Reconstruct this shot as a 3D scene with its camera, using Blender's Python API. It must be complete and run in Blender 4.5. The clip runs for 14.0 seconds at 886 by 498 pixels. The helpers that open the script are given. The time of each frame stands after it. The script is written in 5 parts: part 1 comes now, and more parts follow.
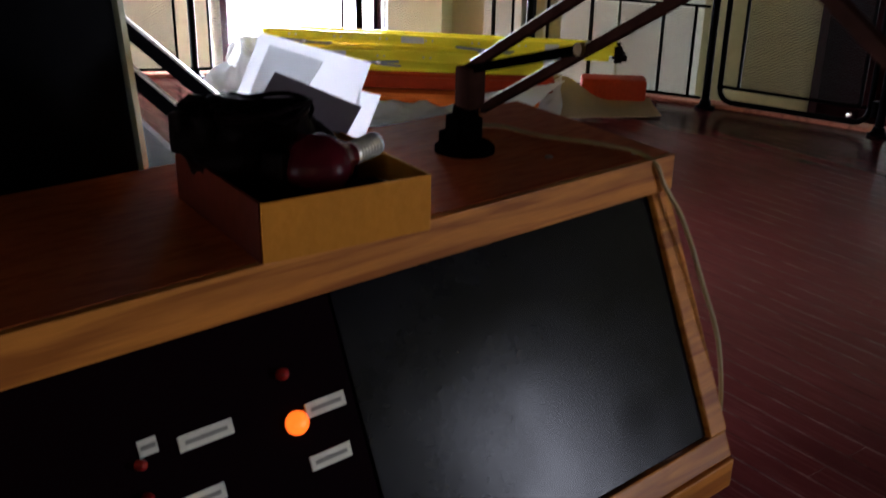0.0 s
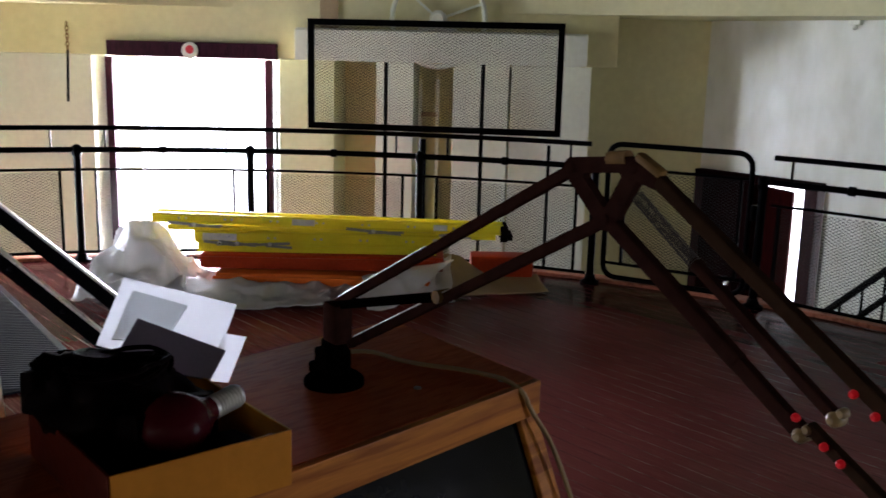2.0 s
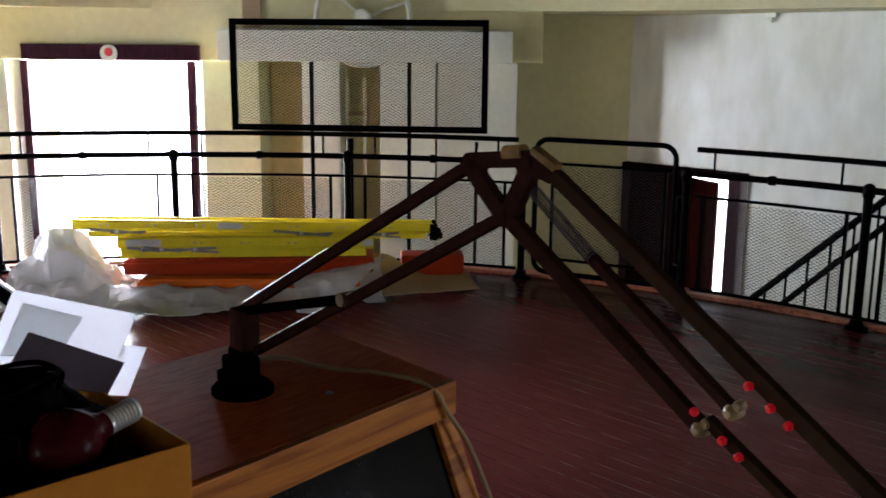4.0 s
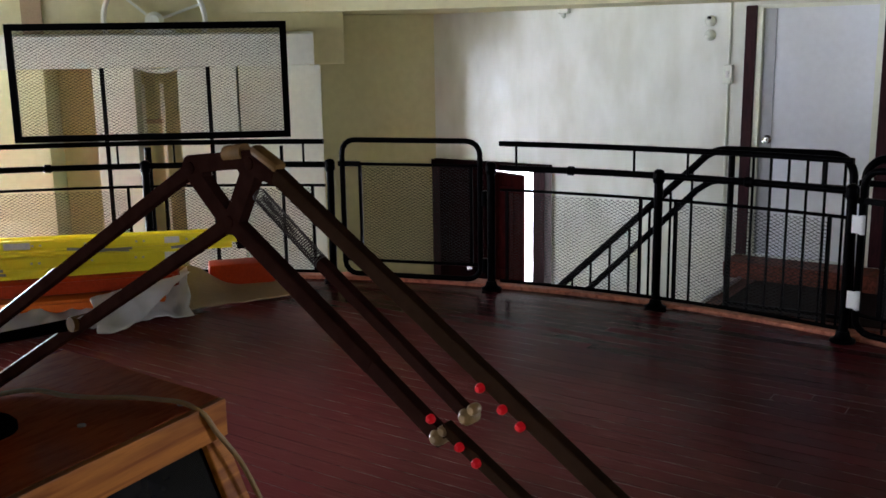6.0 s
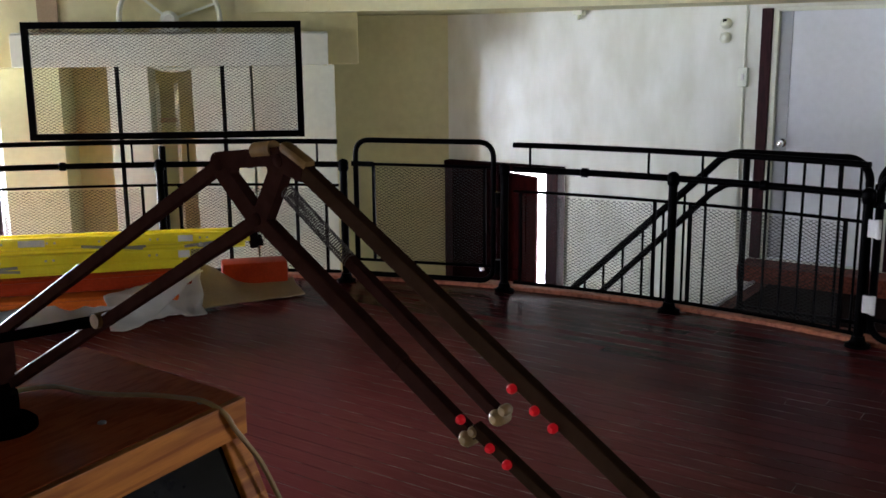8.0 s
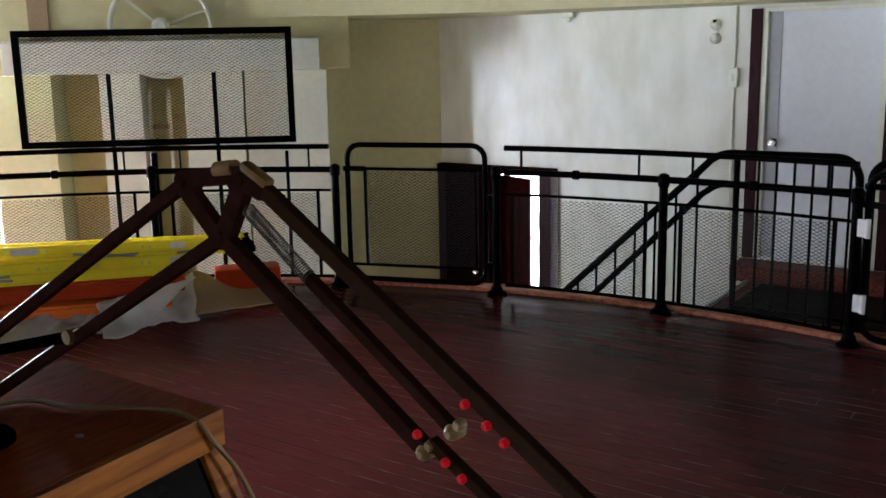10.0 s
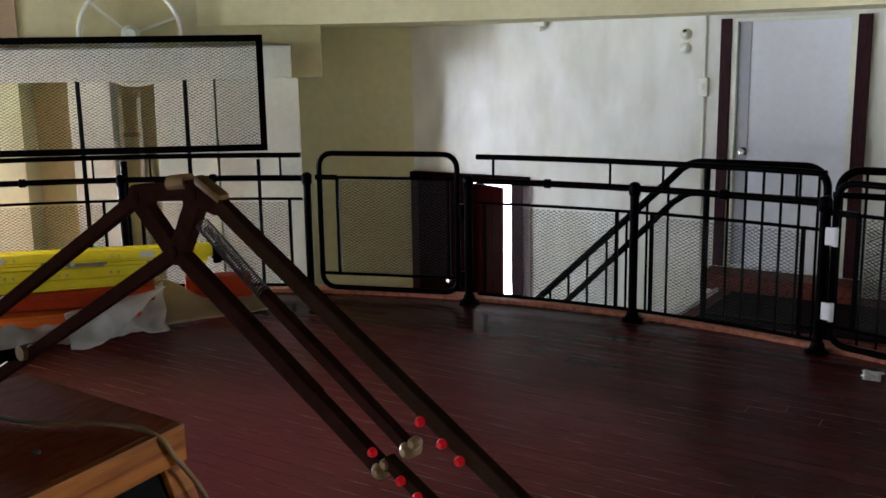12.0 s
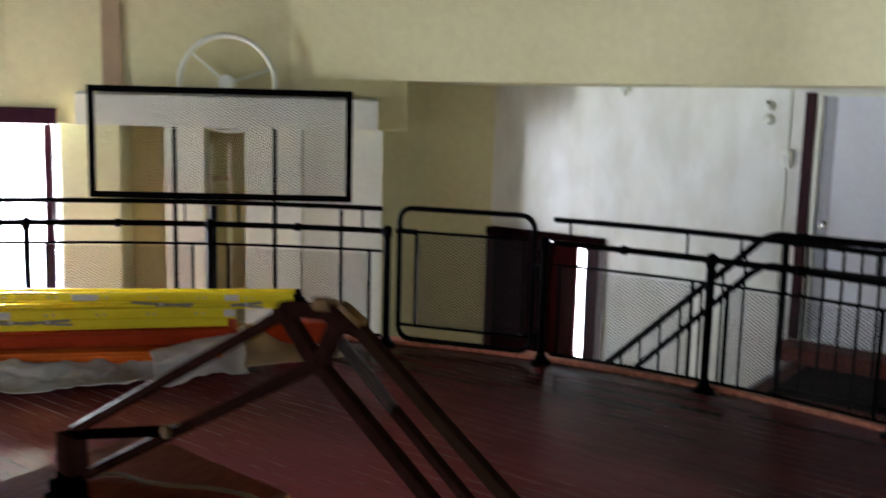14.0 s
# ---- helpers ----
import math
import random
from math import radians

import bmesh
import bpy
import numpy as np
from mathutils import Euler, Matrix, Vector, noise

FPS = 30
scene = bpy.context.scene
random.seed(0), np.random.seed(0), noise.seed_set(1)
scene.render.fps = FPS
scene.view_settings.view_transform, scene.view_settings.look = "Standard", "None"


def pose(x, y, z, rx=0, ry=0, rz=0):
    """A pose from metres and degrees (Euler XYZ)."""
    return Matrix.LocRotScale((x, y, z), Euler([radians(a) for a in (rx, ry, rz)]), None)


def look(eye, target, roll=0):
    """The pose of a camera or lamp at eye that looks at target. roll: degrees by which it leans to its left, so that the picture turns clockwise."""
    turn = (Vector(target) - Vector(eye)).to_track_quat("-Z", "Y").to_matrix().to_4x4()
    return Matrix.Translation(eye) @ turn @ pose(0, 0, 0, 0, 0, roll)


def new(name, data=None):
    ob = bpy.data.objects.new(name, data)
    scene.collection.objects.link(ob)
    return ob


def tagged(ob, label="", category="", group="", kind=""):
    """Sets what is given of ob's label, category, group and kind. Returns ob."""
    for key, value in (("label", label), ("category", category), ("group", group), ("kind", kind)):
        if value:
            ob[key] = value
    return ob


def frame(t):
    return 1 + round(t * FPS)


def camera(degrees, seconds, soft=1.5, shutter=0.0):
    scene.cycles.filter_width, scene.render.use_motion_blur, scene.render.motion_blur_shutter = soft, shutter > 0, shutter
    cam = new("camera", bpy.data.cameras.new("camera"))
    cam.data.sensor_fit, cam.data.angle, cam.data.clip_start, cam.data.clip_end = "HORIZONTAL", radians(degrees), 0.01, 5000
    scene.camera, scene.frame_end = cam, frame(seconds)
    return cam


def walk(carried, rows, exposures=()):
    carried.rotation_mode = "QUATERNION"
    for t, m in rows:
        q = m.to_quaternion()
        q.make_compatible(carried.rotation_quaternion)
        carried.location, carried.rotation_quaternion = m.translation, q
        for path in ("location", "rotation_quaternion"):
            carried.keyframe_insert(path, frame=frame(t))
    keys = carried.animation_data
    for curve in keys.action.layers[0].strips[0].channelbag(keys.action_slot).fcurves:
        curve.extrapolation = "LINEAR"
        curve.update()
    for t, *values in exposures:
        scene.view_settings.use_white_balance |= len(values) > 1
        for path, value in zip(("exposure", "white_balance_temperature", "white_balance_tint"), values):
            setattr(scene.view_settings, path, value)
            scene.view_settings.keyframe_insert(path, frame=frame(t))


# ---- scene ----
# ------------------------------------------------------------ camera
cam = camera(49.22, 14.0, soft=1.6, shutter=0.5)
PATH = [
    (0, (-0.209, -0.146, 1.500), (-0.135, 1.715, 0.771), 1.16),
    (0.5, (-0.199, -0.176, 1.551), (-0.081, 1.711, 0.899), 2.22),
    (1, (-0.200, -0.185, 1.582), (-0.041, 1.723, 1.005), 3.02),
    (1.5, (-0.188, -0.162, 1.612), (0.004, 1.786, 1.203), 1.99),
    (2, (-0.164, -0.136, 1.605), (0.116, 1.803, 1.202), 1.44),
    (4.5, (-0.085, -0.102, 1.599), (0.422, 1.790, 1.193), -0.23),
    (5, (-0.026, -0.082, 1.594), (0.683, 1.742, 1.183), -1.39),
    (5.5, (-0.017, -0.074, 1.589), (0.741, 1.732, 1.184), -0.86),
    (6, (-0.021, -0.079, 1.591), (0.735, 1.728, 1.189), -0.89),
    (6.5, (-0.031, -0.078, 1.578), (0.725, 1.731, 1.180), -0.51),
    (7, (-0.037, -0.065, 1.573), (0.719, 1.744, 1.179), -0.05),
    (7.5, (-0.036, -0.064, 1.580), (0.707, 1.750, 1.181), -0.30),
    (10, (-0.006, -0.088, 1.602), (0.736, 1.727, 1.206), -1.13),
    (10.5, (0.005, -0.085, 1.604), (0.760, 1.723, 1.202), -1.41),
    (11, (0.010, -0.083, 1.600), (0.777, 1.721, 1.202), -1.16),
    (11.5, (0.011, -0.083, 1.607), (0.795, 1.714, 1.214), -1.18),
    (12, (0.011, -0.086, 1.606), (0.803, 1.711, 1.225), -0.95),
    (12.5, (0.016, -0.080, 1.601), (0.809, 1.717, 1.222), -1.36),
    (13, (0.017, -0.085, 1.603), (0.806, 1.713, 1.225), -1.70),
    (13.5, (0.012, -0.082, 1.615), (0.798, 1.721, 1.249), -1.84),
    (14, (-0.070, -0.167, 1.707), (0.594, 1.697, 1.418), 1.46),
]
walk(cam, [(t, look(e, a, r)) for t, e, a, r in PATH], exposures=[(0, 0.32, 5880, 20), (1.0, 0.46, 5880, 20), (2.0, -0.05, 5880, 20), (4.5, 0.24, 5880, 20), (7.5, 0.38, 5880, 20), (10, 0.34, 5880, 20), (13.5, 0.31, 5880, 20), (14, 0.31, 5880, 20)])
# ------------------------------------------------------------ plan
CEN = Vector((-1.08, 1.90, 0))        # middle of the round floor
R = 5.35                              # railing circle
RW = 7.6                              # inner radius of the eight-sided room
AZ0 = -34.53                          # the corner between wall A (window) and wall C (door)
Z_LOW = -1.62                         # lower floor round the platform
Z_SOF = 1.93                          # underside of the drum


def az(a):
    return Vector((-math.sin(radians(a)), math.cos(radians(a)), 0))


UP = Vector((0, 0, 1))
NA, NC = az(AZ0 + 22.5), az(AZ0 - 22.5)
LA, RC = Vector((-NA.y, NA.x, 0)), Vector((NC.y, -NC.x, 0))
K = CEN + az(AZ0) * (RW / math.cos(math.pi / 8))


def pa(s, off, z):
    """A place by wall A: s to the left of the corner, off into the room."""
    return K + LA * s - NA * off + UP * z


def pc(s, off, z):
    """A place by wall C: s to the right of the corner, off into the room."""
    return K + RC * s - NC * off + UP * z


def ring(deg, r, z):
    return CEN + Vector((math.cos(radians(deg)) * r, math.sin(radians(deg)) * r, z))


# ------------------------------------------------------------ light
world = bpy.data.worlds.new("sky")
scene.world = world
world.use_nodes = True
wn = world.node_tree.nodes
sky = wn.new("ShaderNodeTexSky")
sky.sky_type, sky.sun_disc = "NISHITA", False
sky.sun_elevation, sky.sun_rotation = radians(50), radians(-20)
world.node_tree.links.new(sky.outputs[0], wn["Background"].inputs[0])
wn["Background"].inputs[1].default_value = 0.1


def lamp(name, place, facing, w, h, power, colour):
    d = bpy.data.lights.new(name, "AREA")
    d.shape, d.size, d.size_y, d.energy, d.color = "RECTANGLE", w, h, power, colour
    ob = new(name, d)
    ob.matrix_world = look(place, place + facing)
    return ob


WIN_L, WIN_R, WIN_T, WIN_B = 5.62, 4.0, 1.47, -0.62
lamp("window_daylight", pa((WIN_L + WIN_R) / 2, 0.24, 0.43), -NA, 1.40, 2.0, 900, (0.98, 0.98, 1.0))
lamp("door_gap_daylight", pc(1.06, -0.12, -0.4), -NC, 0.1, 1.5, 8, (1.0, 1.0, 1.0))
# unseen windows added to light the room: in three walls beyond the column, and in the wall after the white door,
# where one is inferred from a soft gleam in the console's black panel
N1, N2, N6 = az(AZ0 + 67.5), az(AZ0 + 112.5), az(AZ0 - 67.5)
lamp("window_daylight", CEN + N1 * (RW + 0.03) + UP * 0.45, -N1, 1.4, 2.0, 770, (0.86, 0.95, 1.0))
# N2 and N3 are fill light; nothing shows a source there
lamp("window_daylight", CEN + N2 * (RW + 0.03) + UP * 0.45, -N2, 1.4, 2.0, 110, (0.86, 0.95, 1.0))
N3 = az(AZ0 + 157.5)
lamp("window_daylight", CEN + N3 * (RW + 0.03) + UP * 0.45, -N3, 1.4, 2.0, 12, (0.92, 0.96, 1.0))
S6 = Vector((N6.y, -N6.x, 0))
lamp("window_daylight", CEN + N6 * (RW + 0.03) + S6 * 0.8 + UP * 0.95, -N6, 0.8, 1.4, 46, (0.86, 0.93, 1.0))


# the added, unseen side windows: middle along the wall, width, sill and head
ADDED_WINDOWS = {1: (0.0, 1.5, -0.6, 1.48), 2: (0.0, 1.5, -0.6, 1.48), 3: (0.0, 1.5, -0.6, 1.48), 6: (-0.8, 0.9, 0.2, 1.7)}


# ------------------------------------------------------------ materials
def mat(name, base, rough=0.6, metal=0.0, vary=0.25, scale=6.0, bump=0.15, fine=60.0, coat=0.0, stretch=None, second=None, island=0.0, emit=0.0, objrand=0.0, spec=0.5):
    m = bpy.data.materials.new(name)
    m.use_nodes = True
    nt = m.node_tree
    n, l = nt.nodes, nt.links
    b = n["Principled BSDF"]
    b.inputs["Roughness"].default_value, b.inputs["Metallic"].default_value = rough, metal
    b.inputs["Coat Weight"].default_value = coat
    b.inputs["Specular IOR Level"].default_value = spec
    b.inputs["Coat Roughness"].default_value = 0.15
    tc = n.new("ShaderNodeTexCoord")
    mp = n.new("ShaderNodeMapping")
    l.new(tc.outputs["Object"], mp.inputs[0])
    if stretch:
        mp.vector_type = "TEXTURE"
        mp.inputs["Rotation"].default_value = (0, 0, stretch[0])
        mp.inputs["Scale"].default_value = tuple(1 / k for k in stretch[1])
    big, small = n.new("ShaderNodeTexNoise"), n.new("ShaderNodeTexNoise")
    for t, sc, det in ((big, scale, 4), (small, fine, 6)):
        t.inputs["Scale"].default_value, t.inputs["Detail"].default_value = sc, det
        l.new(mp.outputs[0], t.inputs["Vector"])
    ramp = n.new("ShaderNodeValToRGB")
    e = ramp.color_ramp.elements
    lo = tuple(c * (1 - vary) for c in base)
    hi = second or tuple(min(1, c * (1 + vary)) for c in base)
    e[0].position, e[0].color, e[1].position, e[1].color = 0.3, (*lo, 1), 0.72, (*hi, 1)
    mixf = n.new("ShaderNodeMath")
    mixf.operation = "MULTIPLY_ADD"
    l.new(small.outputs[0], mixf.inputs[0])
    mixf.inputs[1].default_value = 0.45
    sub = n.new("ShaderNodeMath")
    sub.operation = "MULTIPLY"
    l.new(big.outputs[0], sub.inputs[0])
    sub.inputs[1].default_value = 0.55
    l.new(sub.outputs[0], mixf.inputs[2])
    l.new(mixf.outputs[0], ramp.inputs[0])
    out = ramp.outputs[0]
    if objrand:
        oi, hs, mr = n.new("ShaderNodeObjectInfo"), n.new("ShaderNodeHueSaturation"), n.new("ShaderNodeMapRange")
        l.new(oi.outputs["Random"], mr.inputs[0])
        mr.inputs[3].default_value, mr.inputs[4].default_value = 1 - objrand, 1 + objrand
        l.new(mr.outputs[0], hs.inputs["Value"])
        l.new(out, hs.inputs["Color"])
        out = hs.outputs[0]
    l.new(out, b.inputs["Base Color"])
    rr = n.new("ShaderNodeMapRange")
    rr.inputs[3].default_value, rr.inputs[4].default_value = max(0.03, rough - 0.12), min(1, rough + 0.12)
    l.new(big.outputs[0], rr.inputs[0])
    l.new(rr.outputs[0], b.inputs["Roughness"])
    if bump:
        bp = n.new("ShaderNodeBump")
        bp.inputs["Strength"].default_value, bp.inputs["Distance"].default_value = bump, 0.01
        l.new(small.outputs[0], bp.inputs["Height"])
        l.new(bp.outputs[0], b.inputs["Normal"])
    if emit:
        b.inputs["Emission Color"].default_value, b.inputs["Emission Strength"].default_value = (*base, 1), emit
    return m


def wood(name, base, dark, ang, axis_scale, rough, coat=0.0, objrand=0.0, waves=9.0, spec=0.4, bump=0.10):
    """Grained wood: long bands of two tones with fine pores."""
    m = mat(name, base, rough, 0, 0.2, 3.0, bump, 40.0, coat, (ang, axis_scale), None, 0, 0, objrand, spec)
    nt = m.node_tree
    n, l = nt.nodes, nt.links
    mp = [x for x in n if x.type == "MAPPING"][0]
    b = n["Principled BSDF"]
    prev = b.inputs["Base Color"].links[0].from_socket
    wv = n.new("ShaderNodeTexNoise")
    wv.inputs["Scale"].default_value, wv.inputs["Detail"].default_value, wv.inputs["Distortion"].default_value = waves, 3, 0.6
    l.new(mp.outputs[0], wv.inputs["Vector"])
    rp = n.new("ShaderNodeValToRGB")
    rp.color_ramp.elements[0].position, rp.color_ramp.elements[1].position = 0.45, 0.62
    l.new(wv.outputs[0], rp.inputs[0])
    mx = n.new("ShaderNodeMix")
    mx.data_type = "RGBA"
    l.new(rp.outputs[0], mx.inputs["Factor"])
    l.new(prev, mx.inputs["A"])
    mx.inputs["B"].default_value = (*dark, 1)
    l.new(mx.outputs["Result"], b.inputs["Base Color"])
    return m


PLANK_ANG = math.atan2(RC.y, RC.x)
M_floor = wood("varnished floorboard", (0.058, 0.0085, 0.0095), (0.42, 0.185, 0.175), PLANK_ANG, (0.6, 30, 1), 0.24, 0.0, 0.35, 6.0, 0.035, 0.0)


def worn_lit_floor():
    """Gloss in broad patches, and beyond the console pale scratches on boards lightened in colour for the window's
    sheen.
    """
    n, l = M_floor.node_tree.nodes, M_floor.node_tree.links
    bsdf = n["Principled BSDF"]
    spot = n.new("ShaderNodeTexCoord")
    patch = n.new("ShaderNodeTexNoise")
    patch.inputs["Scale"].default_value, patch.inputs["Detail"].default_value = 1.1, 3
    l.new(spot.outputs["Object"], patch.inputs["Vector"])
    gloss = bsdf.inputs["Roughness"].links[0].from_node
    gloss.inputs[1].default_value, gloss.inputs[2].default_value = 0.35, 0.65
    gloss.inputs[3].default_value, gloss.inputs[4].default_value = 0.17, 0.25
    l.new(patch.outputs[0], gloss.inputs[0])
    # weight of scratches and painted sheen: falls off from a spot beyond the console, with a ragged edge
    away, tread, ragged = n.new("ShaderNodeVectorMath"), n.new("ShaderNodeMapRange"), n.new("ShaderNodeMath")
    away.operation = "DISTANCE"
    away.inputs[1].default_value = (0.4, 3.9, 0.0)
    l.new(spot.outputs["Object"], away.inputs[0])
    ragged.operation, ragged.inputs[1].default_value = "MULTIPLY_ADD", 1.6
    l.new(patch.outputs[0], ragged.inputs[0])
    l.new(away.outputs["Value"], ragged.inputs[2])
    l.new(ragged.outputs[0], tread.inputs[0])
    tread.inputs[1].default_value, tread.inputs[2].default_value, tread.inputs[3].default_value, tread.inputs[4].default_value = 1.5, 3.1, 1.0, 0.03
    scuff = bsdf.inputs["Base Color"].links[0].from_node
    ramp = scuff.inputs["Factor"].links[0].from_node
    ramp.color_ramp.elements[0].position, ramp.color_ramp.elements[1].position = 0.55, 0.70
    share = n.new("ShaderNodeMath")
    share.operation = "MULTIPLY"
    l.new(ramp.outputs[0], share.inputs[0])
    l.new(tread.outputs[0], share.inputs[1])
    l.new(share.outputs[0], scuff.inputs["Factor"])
    # lighter base colour here paints in the window's sheen on the boards
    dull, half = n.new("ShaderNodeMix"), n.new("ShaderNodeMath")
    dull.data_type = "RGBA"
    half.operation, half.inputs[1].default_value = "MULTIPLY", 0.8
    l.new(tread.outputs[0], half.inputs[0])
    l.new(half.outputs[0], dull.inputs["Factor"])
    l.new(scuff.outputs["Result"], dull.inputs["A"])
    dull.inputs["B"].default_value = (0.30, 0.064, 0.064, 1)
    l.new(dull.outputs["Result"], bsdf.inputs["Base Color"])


worn_lit_floor()
M_sub = mat("dusty floor joints", (0.060, 0.018, 0.016), 0.8, spec=0.05, vary=0.6, scale=1.7, fine=9.0, second=(0.56, 0.40, 0.37))
for nd in M_sub.node_tree.nodes:
    if nd.type == "VALTORGB":
        nd.color_ramp.elements[0].position, nd.color_ramp.elements[1].position = 0.46, 0.62
M_rim = wood("red-brown rim board", (0.42, 0.15, 0.085), (0.25, 0.08, 0.045), 0, (3, 3, 3), 0.55, spec=0.2)
M_wall = mat("cream wall paint", (0.655, 0.604, 0.325), 0.55, 0, 0.12, 0.8, 0.10, 14.0, second=(0.71, 0.66, 0.37))
# same cream as M_wall, whitened to carry the cool daylight on this wall
M_wall_c = mat("streaked cream paint in cool light", (0.65, 0.650, 0.530), 0.36, 0, 0.11, 1.3, 0.12, 4.0, stretch=(0, (1.4, 1.4, 0.6)), second=(0.715, 0.720, 0.635))
for nd in M_wall_c.node_tree.nodes:
    if nd.type == "VALTORGB":
        nd.color_ramp.elements[0].position, nd.color_ramp.elements[1].position = 0.40, 0.60
# one pier's colour: greened against red bounce, paled for the window's bounced light
M_pier = mat("cream paint tinted for window bounce", (0.68, 0.695, 0.40), 0.55, 0, 0.10, 1.2, 0.08, 18.0, second=(0.73, 0.745, 0.48))
# unseen dome, coloured near black to cut bounced light and floor reflections
M_dome = wood("near-black unseen dome", (0.014, 0.009, 0.007), (0.009, 0.006, 0.005), 0, (2, 2, 9), 0.8, spec=0.1)
M_white = mat("white paint", (0.715, 0.735, 0.615), 0.5, 0, 0.10, 1.6, 0.06, 20.0)
M_door_white = mat("cool white door paint", (0.70, 0.72, 0.76), 0.45, 0, 0.07, 1.2, 0.05, 20.0)
M_black = mat("black railing enamel", (0.0008, 0.0007, 0.0009), 0.38, 0, 0.3, 8.0, 0.05, 90.0, spec=0.015)
M_mesh = mat("black expanded metal", (0.010, 0.010, 0.009), 0.55, 0, 0.2, 8.0, 0.0, spec=0.15)
M_brown = wood("dark maroon-brown woodwork", (0.008, 0.0014, 0.0018), (0.005, 0.0009, 0.0012), 0, (8, 8, 0.8), 0.7, spec=0.01)
M_jamb = wood("dark maroon door frame wood", (0.032, 0.008, 0.010), (0.020, 0.005, 0.0065), 0, (8, 8, 0.8), 0.5, spec=0.1)
M_redwood = wood("red-brown door wood", (0.026, 0.0035, 0.003), (0.015, 0.0022, 0.0022), 0, (8, 8, 0.8), 0.7, spec=0.01)
M_landing = wood("worn brown stair wood", (0.14, 0.038, 0.023), (0.06, 0.016, 0.011), 0.55, (1, 6, 6), 0.55, spec=0.1)
M_mat = mat("dark rubber mat", (0.010, 0.0048, 0.0045), 0.75, 0, 0.3, 5.0, 0.3, 150.0, spec=0.03)
M_conctop = mat("concrete lower floor", (0.08, 0.07, 0.06), 0.8, 0, 0.2, 1.5, 0.2, 30.0)
U_ANG = math.atan2(0.627, 0.779)
M_ctop = wood("brown laminate console top", (0.44, 0.105, 0.034), (0.34, 0.070, 0.020), U_ANG, (3, 16, 3), 0.5, 0.0, 0.0, 6.0, 0.02, 0.02)
M_oak = wood("honey oak edging", (0.50, 0.178, 0.028), (0.27, 0.082, 0.013), U_ANG, (1.0, 14, 14), 0.42, 0.0, 0.0, 3.0, 0.15, 0.05)
M_panel = mat("black matt panel", (0.0016, 0.0012, 0.0034), 0.19, 0, 0.35, 9.0, 0.012, 55.0, spec=0.06)
M_ctrl = mat("dark maroon control panel", (0.004, 0.0008, 0.002), 0.6, 0, 0.2, 9.0, 0.02, spec=0.01)
M_label = mat("embossed label tape", (0.62, 0.60, 0.55), 0.5, 0, 0.15, 40.0, 0.1)
M_print = mat("grey print", (0.22, 0.21, 0.2), 0.6, 0, 0.1)
M_amber = mat("lit amber lens", (1.0, 0.13, 0.006), 0.4, 0, 0.1, emit=1.5)
M_redlens = mat("red lens", (0.35, 0.02, 0.02), 0.2)
M_glow = mat("red glowing spot", (0.30, 0.005, 0.007), 0.5, 0, 0.1, emit=0.38, spec=0.1)
M_card_y = mat("yellow ochre cardboard", (0.52, 0.20, 0.019), 0.65, 0, 0.12, 9.0, 0.12, 60.0, spec=0.1)
M_card_shade = mat("shaded red-brown card", (0.085, 0.014, 0.008), 0.7, 0, 0.2, 9.0, 0.12, 60.0, spec=0.05)
M_card_in = mat("grey cardboard inside", (0.12, 0.08, 0.05), 0.8)
M_junk = mat("black plastic", (0.0030, 0.0013, 0.0016), 0.6, 0, 0.4, 12.0, 0.2, spec=0.02)
M_bulb = mat("deep red coated glass", (0.045, 0.0035, 0.007), 0.22, 0, 0.1, spec=0.06)
# pale colour that paints in window glints along edges
M_glint = mat("pale edge glint", (0.82, 0.81, 0.80), 0.3, 0.25, 0.1, 30.0, 0.03)
M_screw = mat("aluminium bulb cap", (0.70, 0.68, 0.66), 0.42, 0.35, 0.1, 30.0, 0.05)
M_grey = mat("grey sponge pad", (0.33, 0.33, 0.36), 0.85, 0, 0.12, 20.0, 0.3, 200.0)
M_pad = mat("dark purple-grey sponge", (0.15, 0.125, 0.15), 0.85, 0, 0.12, 20.0, 0.3, 200.0)
M_paper = mat("white paper", (0.82, 0.82, 0.82), 0.6, 0, 0.05, 12.0, 0.05)
M_arm = mat("brown lamp enamel", (0.024, 0.0098, 0.0076), 0.6, 0.0, 0.3, 30.0, 0.03, spec=0.0)
M_armgreen = mat("olive lamp enamel", (0.026, 0.0135, 0.0082), 0.5, 0.0, 0.25, 30.0, 0.02, spec=0.0)
M_brass = mat("dull tan fitting", (0.17, 0.098, 0.034), 0.55, 0.0, 0.35, 80.0, 0.05, spec=0.03)
M_spring = mat("dull steel spring", (0.035, 0.026, 0.024), 0.5, 0.3, 0.2)
M_base = mat("black cast lamp clamp", (0.0010, 0.0007, 0.0006), 0.9, 0, 0.3, 30.0, 0.0, spec=0.0)
M_nut = mat("tan brass nut", (0.22, 0.145, 0.065), 0.45, 0.0, 0.45, 120.0, 0.05, spec=0.3)
M_cable = mat("beige cable", (0.30, 0.19, 0.08), 0.5, 0, 0.1)
M_column = mat("gloss black column", (0.002, 0.002, 0.003), 0.35, 0, 0.3, 10.0, 0.1, 30.0, spec=0.008)
M_alu = mat("bare aluminium", (0.62, 0.62, 0.64), 0.32, 1.0, 0.1, 20.0, 0.05)
M_darkbar = mat("dark painted steel", (0.0016, 0.0016, 0.0024), 0.6, 0.0, 0.3, 20.0, 0.1, spec=0.02)
M_tread = mat("blue-black ribbed rubber", (0.012, 0.013, 0.022), 0.45, 0, 0.2, 20.0, 0.1, spec=0.15)
